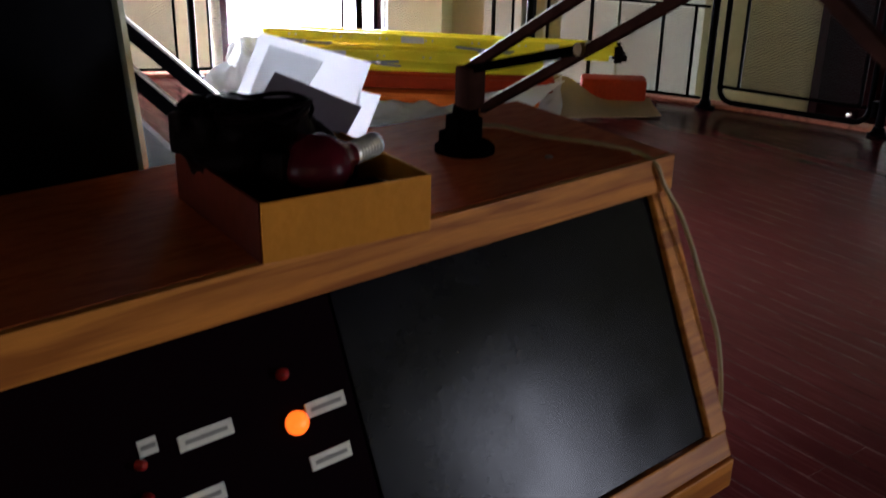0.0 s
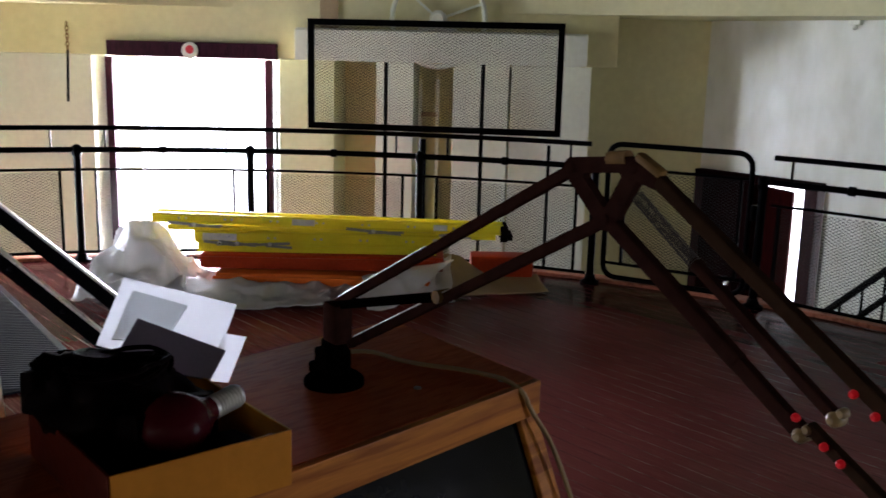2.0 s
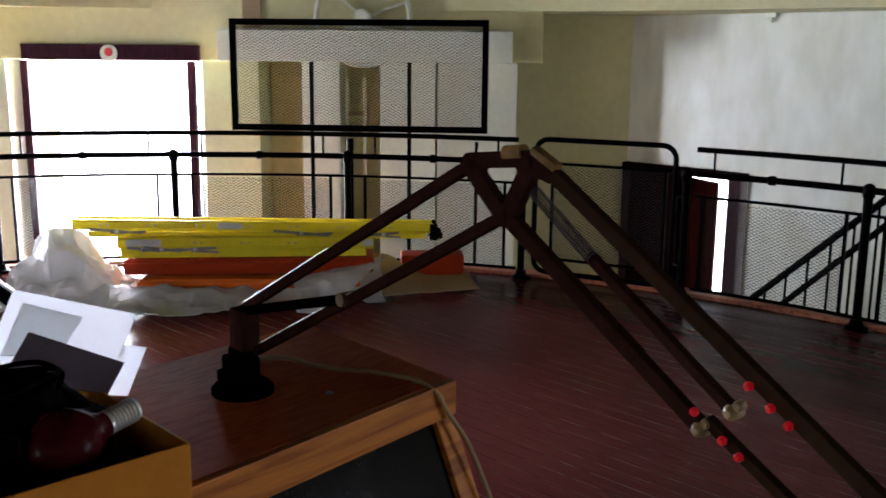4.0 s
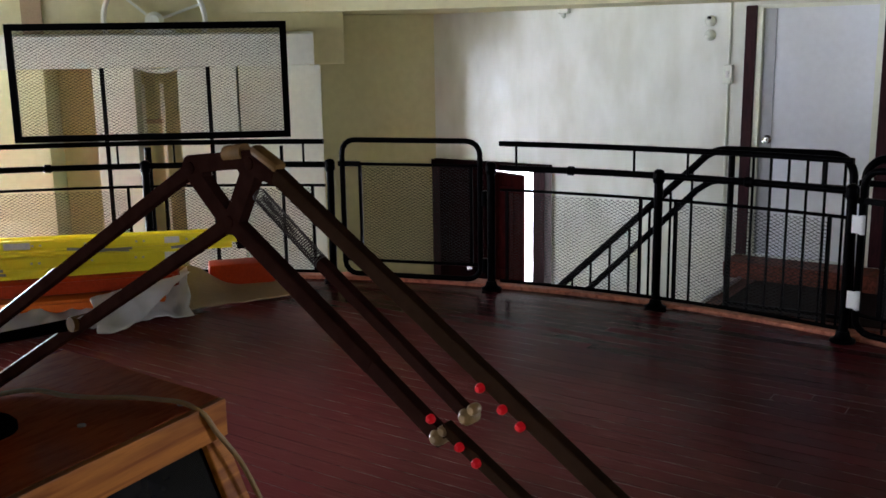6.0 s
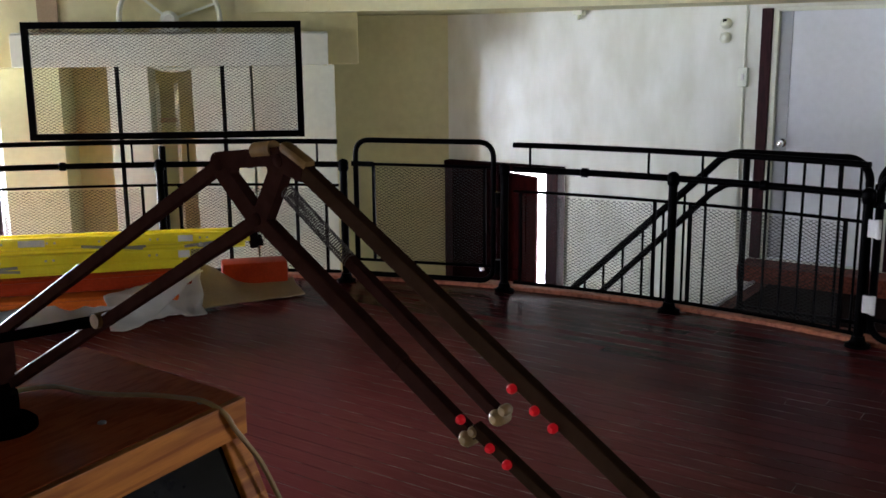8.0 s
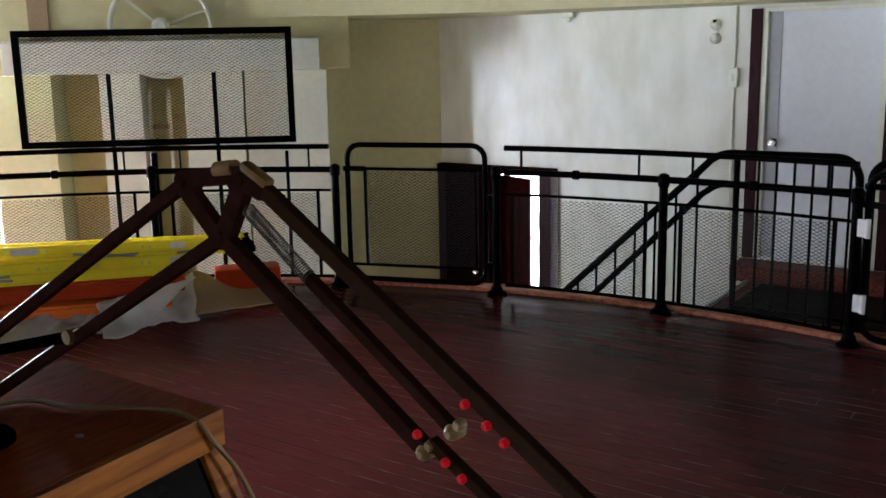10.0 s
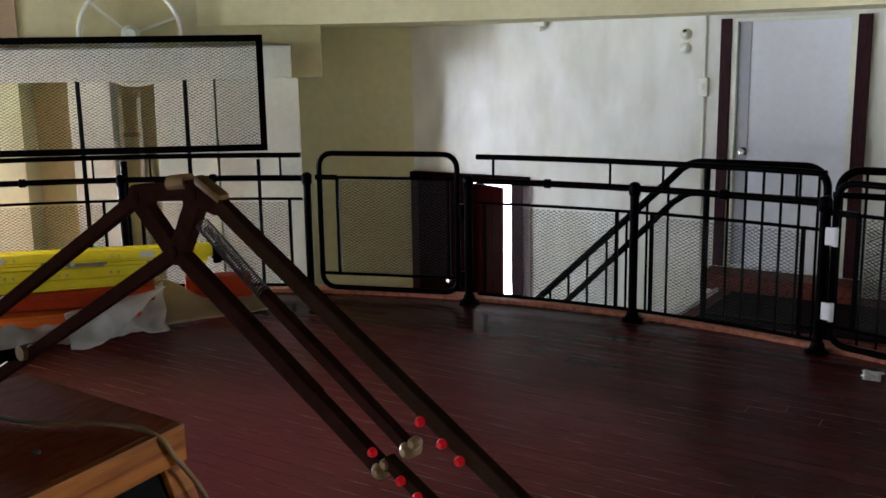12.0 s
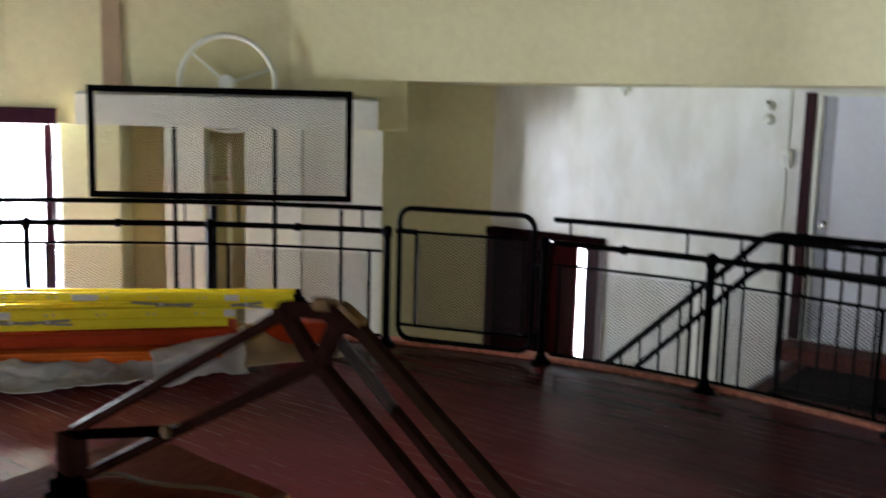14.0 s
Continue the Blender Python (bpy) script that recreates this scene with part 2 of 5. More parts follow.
M_yellow = mat("yellow fibreglass", (0.82, 0.74, 0.025), 0.38, 0, 0.12, 6.0, 0.08, 60.0)
M_orange = mat("orange plastic", (0.70, 0.15, 0.018), 0.5, 0, 0.16, 5.0, 0.1, spec=0.12)
M_redor = mat("red-orange plastic", (0.32, 0.034, 0.009), 0.5, 0, 0.25, 5.0, 0.1, spec=0.08)
M_sheet = mat("white plastic sheet", (0.88, 0.87, 0.86), 0.4, 0, 0.08, 6.0, 0.05, 30.0)
M_kraft = mat("tan cardboard", (0.36, 0.25, 0.14), 0.75, 0, 0.15, 8.0, 0.1)
M_steel = mat("grey steel hinge", (0.30, 0.30, 0.31), 0.4, 0.7, 0.2, 30.0, 0.05)
M_chrome = mat("chrome knob", (0.7, 0.7, 0.7), 0.18, 1.0, 0.05)
M_door_shade = mat("grey door shade", (0.36, 0.37, 0.39), 0.5, 0, 0.1, 2.0, 0.05, 20.0)
M_blue = mat("blue sign stripe", (0.10, 0.30, 0.48), 0.5, 0, 0.05)
M_signred = mat("red sign paint", (0.60, 0.03, 0.04), 0.5, 0, 0.05)
M_purple = wood("dark purple-brown window wood", (0.036, 0.009, 0.018), (0.022, 0.006, 0.011), 0, (6, 6, 1), 0.45, spec=0.05)


def translucent(m, share, colour):
    """Lets light from behind glow through a thin sheet."""
    n, l = m.node_tree.nodes, m.node_tree.links
    tr, mx = n.new("ShaderNodeBsdfTranslucent"), n.new("ShaderNodeMixShader")
    tr.inputs[0].default_value = (*colour, 1)
    mx.inputs[0].default_value = share
    l.new(n["Principled BSDF"].outputs[0], mx.inputs[1])
    l.new(tr.outputs[0], mx.inputs[2])
    l.new(mx.outputs[0], n["Material Output"].inputs[0])


translucent(M_paper, 0.72, (0.97, 0.98, 1.0))
translucent(M_sheet, 0.55, (0.93, 0.93, 0.92))
translucent(M_yellow, 0.35, (0.9, 0.78, 0.03))
translucent(M_grey, 0.75, (0.85, 0.87, 0.86))
translucent(M_pad, 0.3, (0.3, 0.24, 0.3))
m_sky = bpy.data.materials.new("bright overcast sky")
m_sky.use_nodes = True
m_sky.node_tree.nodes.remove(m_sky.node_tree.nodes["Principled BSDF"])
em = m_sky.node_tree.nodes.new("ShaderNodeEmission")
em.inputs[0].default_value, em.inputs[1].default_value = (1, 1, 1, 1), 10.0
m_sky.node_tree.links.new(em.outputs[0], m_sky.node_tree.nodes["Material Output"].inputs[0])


# ------------------------------------------------------------ mesh tools
def part(name, bm, material, parent=None, label="", smooth=False):
    me = bpy.data.meshes.new(name)
    bmesh.ops.recalc_face_normals(bm, faces=bm.faces)
    bm.to_mesh(me)
    bm.free()
    me.materials.append(material)
    if smooth:
        me.polygons.foreach_set("use_smooth", [True] * len(me.polygons))
        me.set_sharp_from_angle(angle=radians(40))
    ob = new(name, me)
    if parent:
        ob.parent = parent
    if label:
        ob["label"] = label
    return ob


def thing(name, label, category, group="", kind="", place=None):
    ob = new(name)
    ob.empty_display_size = 0.1
    if place is not None:
        ob.location = place
    return tagged(ob, label, category, group, kind)


def box(bm, c, ax, ay, az_, sx, sy, sz, bevel=0.0):
    """A box about c with the given unit axes and full sizes."""
    vs = []
    for k in (-1, 1):
        for j in (-1, 1):
            for i in (-1, 1):
                vs.append(bm.verts.new(c + ax * (i * sx / 2) + ay * (j * sy / 2) + az_ * (k * sz / 2)))
    fs = [bm.faces.new([vs[i] for i in q]) for q in ((0, 1, 3, 2), (4, 6, 7, 5), (0, 4, 5, 1), (2, 3, 7, 6), (0, 2, 6, 4), (1, 5, 7, 3))]
    if bevel:
        es = {e for f in fs for e in f.edges}
        bmesh.ops.bevel(bm, geom=list(es), offset=bevel, segments=2, affect="EDGES", profile=0.6)
    return bm


def bar(bm, a, b, w, h, up=UP):
    """A straight bar of rectangular section from a to b; h along up."""
    d = (b - a)
    n = d.normalized()
    side = n.cross(up)
    side = side.normalized() if side.length > 1e-4 else Vector((1, 0, 0))
    v = side.cross(n)
    return box(bm, (a + b) / 2, n, side, v, d.length, w, h)


def pipe(bm, pts, r, n=10, closed=False):
    """A round tube through pts."""
    pts = [Vector(p) for p in pts]
    m = len(pts)
    rings, prev = [], None
    for i, p in enumerate(pts):
        a = pts[i - 1] if (i or closed) else p
        b = pts[(i + 1) % m] if (i < m - 1 or closed) else p
        t = (b - a).normalized()
        if prev is None:
            ref = UP if abs(t.z) < 0.9 else Vector((1, 0, 0))
            u = t.cross(ref).normalized()
        else:
            u = (prev - t * prev.dot(t)).normalized()
        prev = u
        v = t.cross(u)
        rings.append([bm.verts.new(p + (u * math.cos(2 * math.pi * k / n) + v * math.sin(2 * math.pi * k / n)) * r) for k in range(n)])
    for i in range(m if closed else m - 1):
        p, q = rings[i], rings[(i + 1) % m]
        for k in range(n):
            bm.faces.new((p[k], p[(k + 1) % n], q[(k + 1) % n], q[k]))
    if not closed:
        bm.faces.new(rings[0][::-1])
        bm.faces.new(rings[-1])
    return bm


def lathe(bm, base, axis, prof, n=20):
    """A turned body: prof holds (distance along axis, radius)."""
    axis = axis.normalized()
    u = axis.cross(UP if abs(axis.z) < 0.9 else Vector((1, 0, 0))).normalized()
    v = axis.cross(u)
    rs = [[bm.verts.new(base + axis * h + (u * math.cos(2 * math.pi * k / n) + v * math.sin(2 * math.pi * k / n)) * r) for k in range(n)] for h, r in prof]
    for p, q in zip(rs, rs[1:]):
        for k in range(n):
            bm.faces.new((p[k], p[(k + 1) % n], q[(k + 1) % n], q[k]))
    bm.faces.new(rs[0][::-1])
    bm.faces.new(rs[-1])
    return bm


def lattice(bm, o, ux, uz, w, h, dx=0.038, dz=0.021, t=0.0016):
    """Expanded metal: two families of slanting strands that fill a w x h field from the corner o."""
    nrm = ux.cross(uz)
    k = dz / dx
    for sgn in (1, -1):
        c = -w * k if sgn > 0 else 0.0
        top = h if sgn > 0 else h + w * k
        while c < top:
            x0, x1 = 0.0, w
            z0, z1 = c, c + w * k
            if sgn < 0:
                z0, z1 = c, c - w * k
            pts = []
            for (xa, za), (xb, zb) in (((x0, z0), (x1, z1)),):
                lo, hi = 0.0, 1.0
                dzz = zb - za
                for lim, s in ((0.0, 1), (h, -1)):
                    fa, fb = s * (za - lim), s * (zb - lim)
                    if fa < 0 and fb < 0:
                        lo, hi = 1, 0
                    elif fa < 0:
                        lo = max(lo, fa / (fa - fb))
                    elif fb < 0:
                        hi = min(hi, fa / (fa - fb))
                if hi - lo > 0.01:
                    p = o + ux * (xa + (xb - xa) * lo) + uz * (za + dzz * lo)
                    q = o + ux * (xa + (xb - xa) * hi) + uz * (za + dzz * hi)
                    bar(bm, p, q, t * 0.6, t, uz)
            c += dz
    return bm


def arc(d0, d1, r, z, step=1.6):
    n = max(2, int(abs(d1 - d0) / step) + 1)
    return [ring(d0 + (d1 - d0) * i / n, r, z) for i in range(n + 1)]


# ------------------------------------------------------------ room shell
def room():
    th = 0.35
    # eight walls from the lower floor to the drum
    def wall_box(nrm, s0, s1, z0, z1, r0=RW, t=th):
        side = Vector((-nrm.y, nrm.x, 0))
        bm = bmesh.new()
        box(bm, CEN + nrm * (r0 + t / 2) + side * ((s0 + s1) / 2) + UP * ((z0 + z1) / 2), side, nrm, UP, abs(s1 - s0), t, z1 - z0)
        return bm

    half = RW * math.tan(math.pi / 8)
    for i in range(8):
        a = AZ0 + 22.5 + 45 * i
        nrm = az(a)
        if i == 0:
            # wall with the tall window; the corner is at side = -half
            w = tagged(part("wall_window", wall_box(nrm, -half - 0.2, WIN_R - half, Z_LOW, Z_SOF), M_wall), "cream painted wall with a tall bright window", "wall", kind="structure")
            part("wall_piece", wall_box(nrm, WIN_L - half, half + 0.2, Z_LOW, Z_SOF), M_wall, w)
            part("wall_piece", wall_box(nrm, WIN_R - half, WIN_L - half, WIN_T, Z_SOF), M_wall, w)
            part("wall_piece", wall_box(nrm, WIN_R - half, WIN_L - half, Z_LOW, WIN_B), M_wall, w)
        elif i == 7:
            # wall with the white door above and the double door below; the corner is at side = +half
            def sc(s):
                return half - s
            w = tagged(part("wall_door", wall_box(nrm, sc(1.28), sc(2.988), Z_LOW, Z_SOF), M_wall_c), "streaked cream wall lit from one side", "wall", kind="structure")
            part("wall_piece", wall_box(nrm, sc(0.0), half + 0.2, Z_LOW, Z_SOF), M_wall_c, w)
            part("wall_piece", wall_box(nrm, sc(0.0), sc(1.28), 0.56, Z_SOF), M_wall_c, w)
            part("wall_piece", wall_box(nrm, sc(2.988), sc(4.096), Z_LOW, -0.08), M_wall_c, w)
            part("wall_piece", wall_box(nrm, sc(2.988), sc(4.096), 1.90, Z_SOF), M_wall_c, w)
            part("wall_piece", wall_box(nrm, sc(4.096), -half - 0.2, Z_LOW, Z_SOF), M_wall_c, w)
        elif i in ADDED_WINDOWS:
            mid, wide, z0, z1 = ADDED_WINDOWS[i]
            w = tagged(part("wall_%d" % (i + 1), wall_box(nrm, -half - 0.2, mid - wide / 2, Z_LOW, Z_SOF), M_wall), "cream wall with an opening cut for an added window", "wall", kind="structure")
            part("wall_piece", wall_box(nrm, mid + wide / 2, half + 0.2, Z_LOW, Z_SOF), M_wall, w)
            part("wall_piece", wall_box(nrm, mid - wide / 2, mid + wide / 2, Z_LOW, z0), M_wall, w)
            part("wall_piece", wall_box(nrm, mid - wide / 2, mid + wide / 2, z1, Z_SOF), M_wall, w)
        else:
            tagged(part("wall_%d" % (i + 1), wall_box(nrm, -half - 0.2, half + 0.2, Z_LOW, Z_SOF), M_wall), "plain wall of the eight-sided room", "wall", kind="structure")
    bm = bmesh.new()
    bmesh.ops.create_circle(bm, cap_ends=True, segments=48, radius=RW * 1.12, matrix=Matrix.Translation(CEN + UP * (Z_LOW - 0.004)))
    tagged(part("floor_lower", bm, M_conctop), "grey concrete floor below the platform", "floor", kind="structure")
    # drum: soffit ring and round upper wall, closed by a dome
    RD, n = 7.0, 96
    bm = bmesh.new()
    prof = [(8.6, Z_SOF + 0.05), (8.6, Z_SOF), (RD, Z_SOF), (RD, 2.62)]
    dome = [(RD, 2.62)] + [(RD * math.cos(a), 2.62 + RD * math.sin(a)) for a in [math.pi / 2 * k / 12 for k in range(1, 12)]]
    rs = [[bm.verts.new(CEN + Vector((r * math.cos(2 * math.pi * k / n), r * math.sin(2 * math.pi * k / n), z))) for k in range(n)] for r, z in prof]
    for p, q in zip(rs, rs[1:]):
        for k in range(n):
            bm.faces.new((p[k], p[(k + 1) % n], q[(k + 1) % n], q[k]))
    tagged(part("ceiling_drum", bm, M_wall, smooth=True), "cream round drum wall over the room", "ceiling", kind="structure")
    bm = bmesh.new()
    rs = [[bm.verts.new(CEN + Vector((r * math.cos(2 * math.pi * k / n), r * math.sin(2 * math.pi * k / n), z))) for k in range(n)] for r, z in dome]
    for p, q in zip(rs, rs[1:]):
        for k in range(n):
            bm.faces.new((p[k], p[(k + 1) % n], q[(k + 1) % n], q[k]))
    bm.faces.new(rs[-1])
    tagged(part("ceiling_dome", bm, M_dome, smooth=True), "unseen dome over the drum, near black to absorb light", "ceiling", kind="structure")


room()


def added_windows():
    # unseen window frames and glowing panels, added round the side lamps
    for k, (i, (mid, wide, z0, z1)) in enumerate(ADDED_WINDOWS.items()):
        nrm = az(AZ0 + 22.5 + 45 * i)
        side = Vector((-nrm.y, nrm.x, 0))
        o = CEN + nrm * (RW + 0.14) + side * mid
        w = tagged(new("window_%d" % (k + 2)), "unseen tall side window with purple-brown frame, added to light the room", "window", kind="structure")
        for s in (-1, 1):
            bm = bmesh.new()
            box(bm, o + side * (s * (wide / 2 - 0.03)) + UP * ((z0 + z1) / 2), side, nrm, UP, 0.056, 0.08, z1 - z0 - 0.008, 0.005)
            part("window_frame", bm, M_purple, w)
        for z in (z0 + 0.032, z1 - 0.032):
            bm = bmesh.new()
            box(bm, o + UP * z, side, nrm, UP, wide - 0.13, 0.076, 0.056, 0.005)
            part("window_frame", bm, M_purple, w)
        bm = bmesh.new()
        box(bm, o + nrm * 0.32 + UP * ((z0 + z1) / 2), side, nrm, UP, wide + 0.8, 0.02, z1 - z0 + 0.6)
        tagged(part("backdrop_window", bm, m_sky), "glowing sky panel added behind an unseen side window", "sky", kind="structure")


added_windows()


def light_baffles():
    """Unseen piers and lintels, added in two walls to block grazing light from the side windows."""
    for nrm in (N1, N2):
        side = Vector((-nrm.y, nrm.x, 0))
        cs = tagged(new("trim_light_baffle"), "unseen cream piers and lintel added to cut a side window's grazing light", "wall casing", kind="structure")
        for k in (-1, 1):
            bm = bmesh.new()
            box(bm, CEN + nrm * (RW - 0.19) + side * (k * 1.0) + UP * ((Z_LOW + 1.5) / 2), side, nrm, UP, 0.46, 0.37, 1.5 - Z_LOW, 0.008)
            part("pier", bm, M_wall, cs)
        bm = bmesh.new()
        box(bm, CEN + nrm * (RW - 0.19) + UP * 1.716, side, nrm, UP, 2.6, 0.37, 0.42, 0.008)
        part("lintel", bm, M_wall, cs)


light_baffles()


# ------------------------------------------------------------ wall A: casing, window, beam, wheel
def wall_a():
    D = 0.60      # how far the casing stands out from the wall
    BACK = 0.004
    z0 = Z_LOW
    ob = tagged(new("trim_casing"), "cream and white casing piers under a beam", "wall casing", kind="structure")
    # piers between the niches: (s0, s1, depth)
    piers = ((8.0, 5.70, D, M_white), (3.94, 3.44, D, M_pier), (3.06, 2.72, D - 0.03, M_white), (2.36, 1.86, D - 0.05, M_white), (1.84, 1.13, D, M_white))
    for s0, s1, d, m in piers:
        bm = bmesh.new()
        box(bm, pa((s0 + s1) / 2, BACK + d / 2, (z0 + 1.486) / 2), LA, NA, UP, abs(s0 - s1), d, 1.486 - z0, 0.008)
        part("pier", bm, m, ob)
    # beam above the piers
    bm = bmesh.new()
    box(bm, pa(4.565, BACK + 0.35, (1.490 + 2.6) / 2), LA, NA, UP, 7.28, 0.70, 2.6 - 1.490, 0.006)
    part("beam", bm, M_wall, ob)
    bm = bmesh.new()
    box(bm, pa(3.465, 0.715, 2.17), LA, NA, UP, 0.16, 0.02, 0.84)
    part("beam_strip", bm, M_kraft, ob)
    # shelf housing in front of the beam
    sh = thing("beam_housing", "white boxed beam housing on the wall beside the window", "beam box", kind="structure")
    bm = bmesh.new()
    box(bm, pa(2.46, 0.97, 1.622), LA, NA, UP, 2.51, 0.06, 0.26, 0.006)
    part("front_board", bm, M_white, sh)
    bm = bmesh.new()
    box(bm, pa(2.46, 0.82, 1.756), LA, NA, UP, 2.51, 0.24, 0.02, 0.004)
    part("top_board", bm, M_white, sh)
    for s in (3.695, 1.225):
        bm = bmesh.new()
        box(bm, pa(s, 0.82, 1.615), LA, NA, UP, 0.03, 0.22, 0.26, 0.004)
        part("end_board", bm, M_wall, sh)


wall_a()


def window_a():
    w = tagged(new("window_1"), "tall window with dark purple-brown frame, overexposed daylight", "window", kind="structure")
    for s in (5.562, 4.065):
        bm = bmesh.new()
        box(bm, pa(s, 0.50, (1.475 + WIN_B) / 2), LA, NA, UP, 0.07, 0.08, 1.475 - WIN_B, 0.006)
        part("window_frame", bm, M_purple, w)
    # splayed white reveals between the frame and the casing's front
    for plan in (((5.600, 0.02), (5.600, 0.46), (5.696, 0.604), (5.696, 0.02)), ((4.027, 0.02), (4.027, 0.46), (3.944, 0.604), (3.944, 0.02))):
        bm = bmesh.new()
        lo = [bm.verts.new(pa(s, off, WIN_B)) for s, off in plan]
        hi = [bm.verts.new(pa(s, off, 1.484)) for s, off in plan]
        bm.faces.new(lo)
        bm.faces.new(hi[::-1])
        for i in range(4):
            bm.faces.new((lo[i], lo[(i + 1) % 4], hi[(i + 1) % 4], hi[i]))
        part("window_reveal", bm, M_white, w)
    bm = bmesh.new()
    box(bm, pa(4.705, 0.735, 1.552), LA, NA, UP, 1.55, 0.07, 0.135, 0.006)
    part("lintel_board", bm, M_purple, w)
    bm = bmesh.new()
    box(bm, pa(4.815, 0.34, WIN_B - 0.02), LA, NA, UP, 1.7, 0.6, 0.04, 0.006)
    part("window_sill", bm, M_white, w)
    sg = thing("round_sign", "small round white sign with a red mark on the lintel", "sign")
    bm = bmesh.new()
    lathe(bm, pa(4.71, 0.772, 1.545), -NA, [(0, 0.075), (0.008, 0.075), (0.01, 0.07)], 28)
    part("disc", bm, M_white, sg)
    bm = bmesh.new()
    lathe(bm, pa(4.71, 0.783, 1.555), -NA, [(0, 0.038), (0.003, 0.036)], 20)
    part("red_mark", bm, M_signred, sg)
    bm = bmesh.new()
    box(bm, pa(4.8, -0.9, 0.3), LA, NA, UP, 4.5, 0.02, 5)
    tagged(part("backdrop_window", bm, m_sky), "plain bright sky outside the window", "sky", kind="structure")


window_a()


def hand_wheel():
    w = thing("hand_wheel", "white three-spoked hand wheel behind the beam housing", "wheel")
    c = pa(2.49, 0.80, 1.865)
    bm = bmesh.new()
    pipe(bm, [c + (LA * math.cos(a) + UP * math.sin(a)) * 0.405 for a in [2 * math.pi * k / 48 for k in range(48)]], 0.022, 10, True)
    part("rim", bm, M_white, w, smooth=True)
    for a in (160, 40, 280):
        bm = bmesh.new()
        d = LA * math.cos(radians(a)) + UP * math.sin(radians(a))
        bar(bm, c + d * 0.03, c + d * 0.395, 0.02, 0.04, NA)
        part("spoke", bm, M_white, w)
    bm = bmesh.new()
    lathe(bm, c + NA * 0.08, -NA, [(0, 0.05), (0.10, 0.05), (0.11, 0.075), (0.14, 0.075), (0.15, 0.05), (0.17, 0.045)], 24)
    part("hub", bm, M_white, w, smooth=True)
    bm = bmesh.new()
    box(bm, pa(2.49, 0.84, 1.778), LA, NA, UP, 0.32, 0.12, 0.024, 0.004)
    box(bm, pa(2.49, 0.84, 1.81), LA, NA, UP, 0.12, 0.08, 0.05, 0.004)
    part("bracket", bm, M_white, w)


hand_wheel()


def uprights():
    # slim dark uprights under the beam housing
    for s, off, r in ((2.93, 0.90, 0.018), (2.085, 0.90, 0.018)):
        u = thing("upright_pole", "slim dark upright pole under the beam housing", "pole", "uprights")
        bm = bmesh.new()
        pipe(bm, [pa(s, off, Z_LOW), pa(s, off, 1.494)], r, 8)
        part("pole", bm, M_black, u)
        bm = bmesh.new()
        lathe(bm, pa(s, off, Z_LOW), UP, [(0, 0.06), (0.012, 0.06), (0.02, 0.03)], 14)
        part("foot_plate", bm, M_black, u)
    # wall bracket like a letter H in the niche
    h = thing("niche_bracket", "beige metal bracket frame standing in the wall niche", "bracket")
    for s in (2.67, 2.51):
        bm = bmesh.new()
        bar(bm, pa(s, 0.42, -0.2), pa(s, 0.42, 1.34), 0.03, 0.03, LA)
        part("leg", bm, M_white, h)
    bm = bmesh.new()
    bar(bm, pa(2.67, 0.42, 1.02), pa(2.51, 0.42, 1.02), 0.03, 0.04)
    part("crossbar", bm, M_kraft, h)
    bm = bmesh.new()
    bar(bm, pa(2.67, 0.42, -0.2), pa(2.51, 0.42, -0.2), 0.03, 0.04)
    bar(bm, pa(2.59, 0.42, -0.2), pa(2.59, 0.42, Z_LOW), 0.05, 0.05, LA)
    part("foot", bm, M_kraft, h)
    # hanging chain with a rod by the window
    c = thing("hanging_chain", "tarnished chain and rod hanging on the beam", "chain")
    for i in range(7):
        bm = bmesh.new()
        p = pa(5.85, 0.74, 1.75 - i * 0.035)
        d = LA if i % 2 else NA
        pipe(bm, [p + d * 0.014 * math.cos(a) + UP * 0.024 * math.sin(a) for a in [2 * math.pi * k / 12 for k in range(12)]], 0.005, 6, True)
        part("link", bm, M_brass, c)
    bm = bmesh.new()
    pipe(bm, [pa(5.85, 0.74, 1.52), pa(5.87, 0.74, 1.06)], 0.012, 8)
    part("rod", bm, M_darkbar, c)


uprights()


# ------------------------------------------------------------ wall C: white door, fittings, lower double door
def door_white():
    d = tagged(new("door_1"), "closed cool-white door in a dark brown frame", "door", kind="structure")
    bm = bmesh.new()
    box(bm, pc(3.5375, -0.035, 0.905), RC, NC, UP, 0.832, 0.045, 1.95, 0.004)
    part("door_leaf", bm, M_door_white, d)
    for s, w in ((3.032, 0.085), (4.048, 0.095)):
        bm = bmesh.new()
        box(bm, pc(s, -0.01, 0.91), RC, NC, UP, w, 0.10, 1.975, 0.005)
        part("door_frame", bm, M_jamb, d)
    for s in (3.097, 3.978):
        bm = bmesh.new()
        box(bm, pc(s, -0.02, 0.905), RC, NC, UP, 0.045, 0.09, 1.95, 0.003)
        part("door_stop", bm, M_white, d)
    bm = bmesh.new()
    box(bm, pc(3.54, -0.03, 1.887), RC, NC, UP, 0.95, 0.10, 0.03, 0.004)
    part("door_head", bm, M_white, d)
    # shade of the door rebate, laid on the leaf as a grey strip
    bm = bmesh.new()
    box(bm, pc(3.172, -0.010, 0.905), RC, NC, UP, 0.095, 0.012, 1.93, 0.002)
    part("shade_strip", bm, M_door_shade, d, "grey strip standing in for the rebate's shade")
    bm = bmesh.new()
    lathe(bm, pc(3.19, -0.005, 0.862), -NC, [(0, 0.034), (0.006, 0.034), (0.012, 0.012), (0.04, 0.012), (0.05, 0.026), (0.07, 0.03), (0.085, 0.02)], 20)
    part("door_knob", bm, M_chrome, d, "chrome door knob", smooth=True)


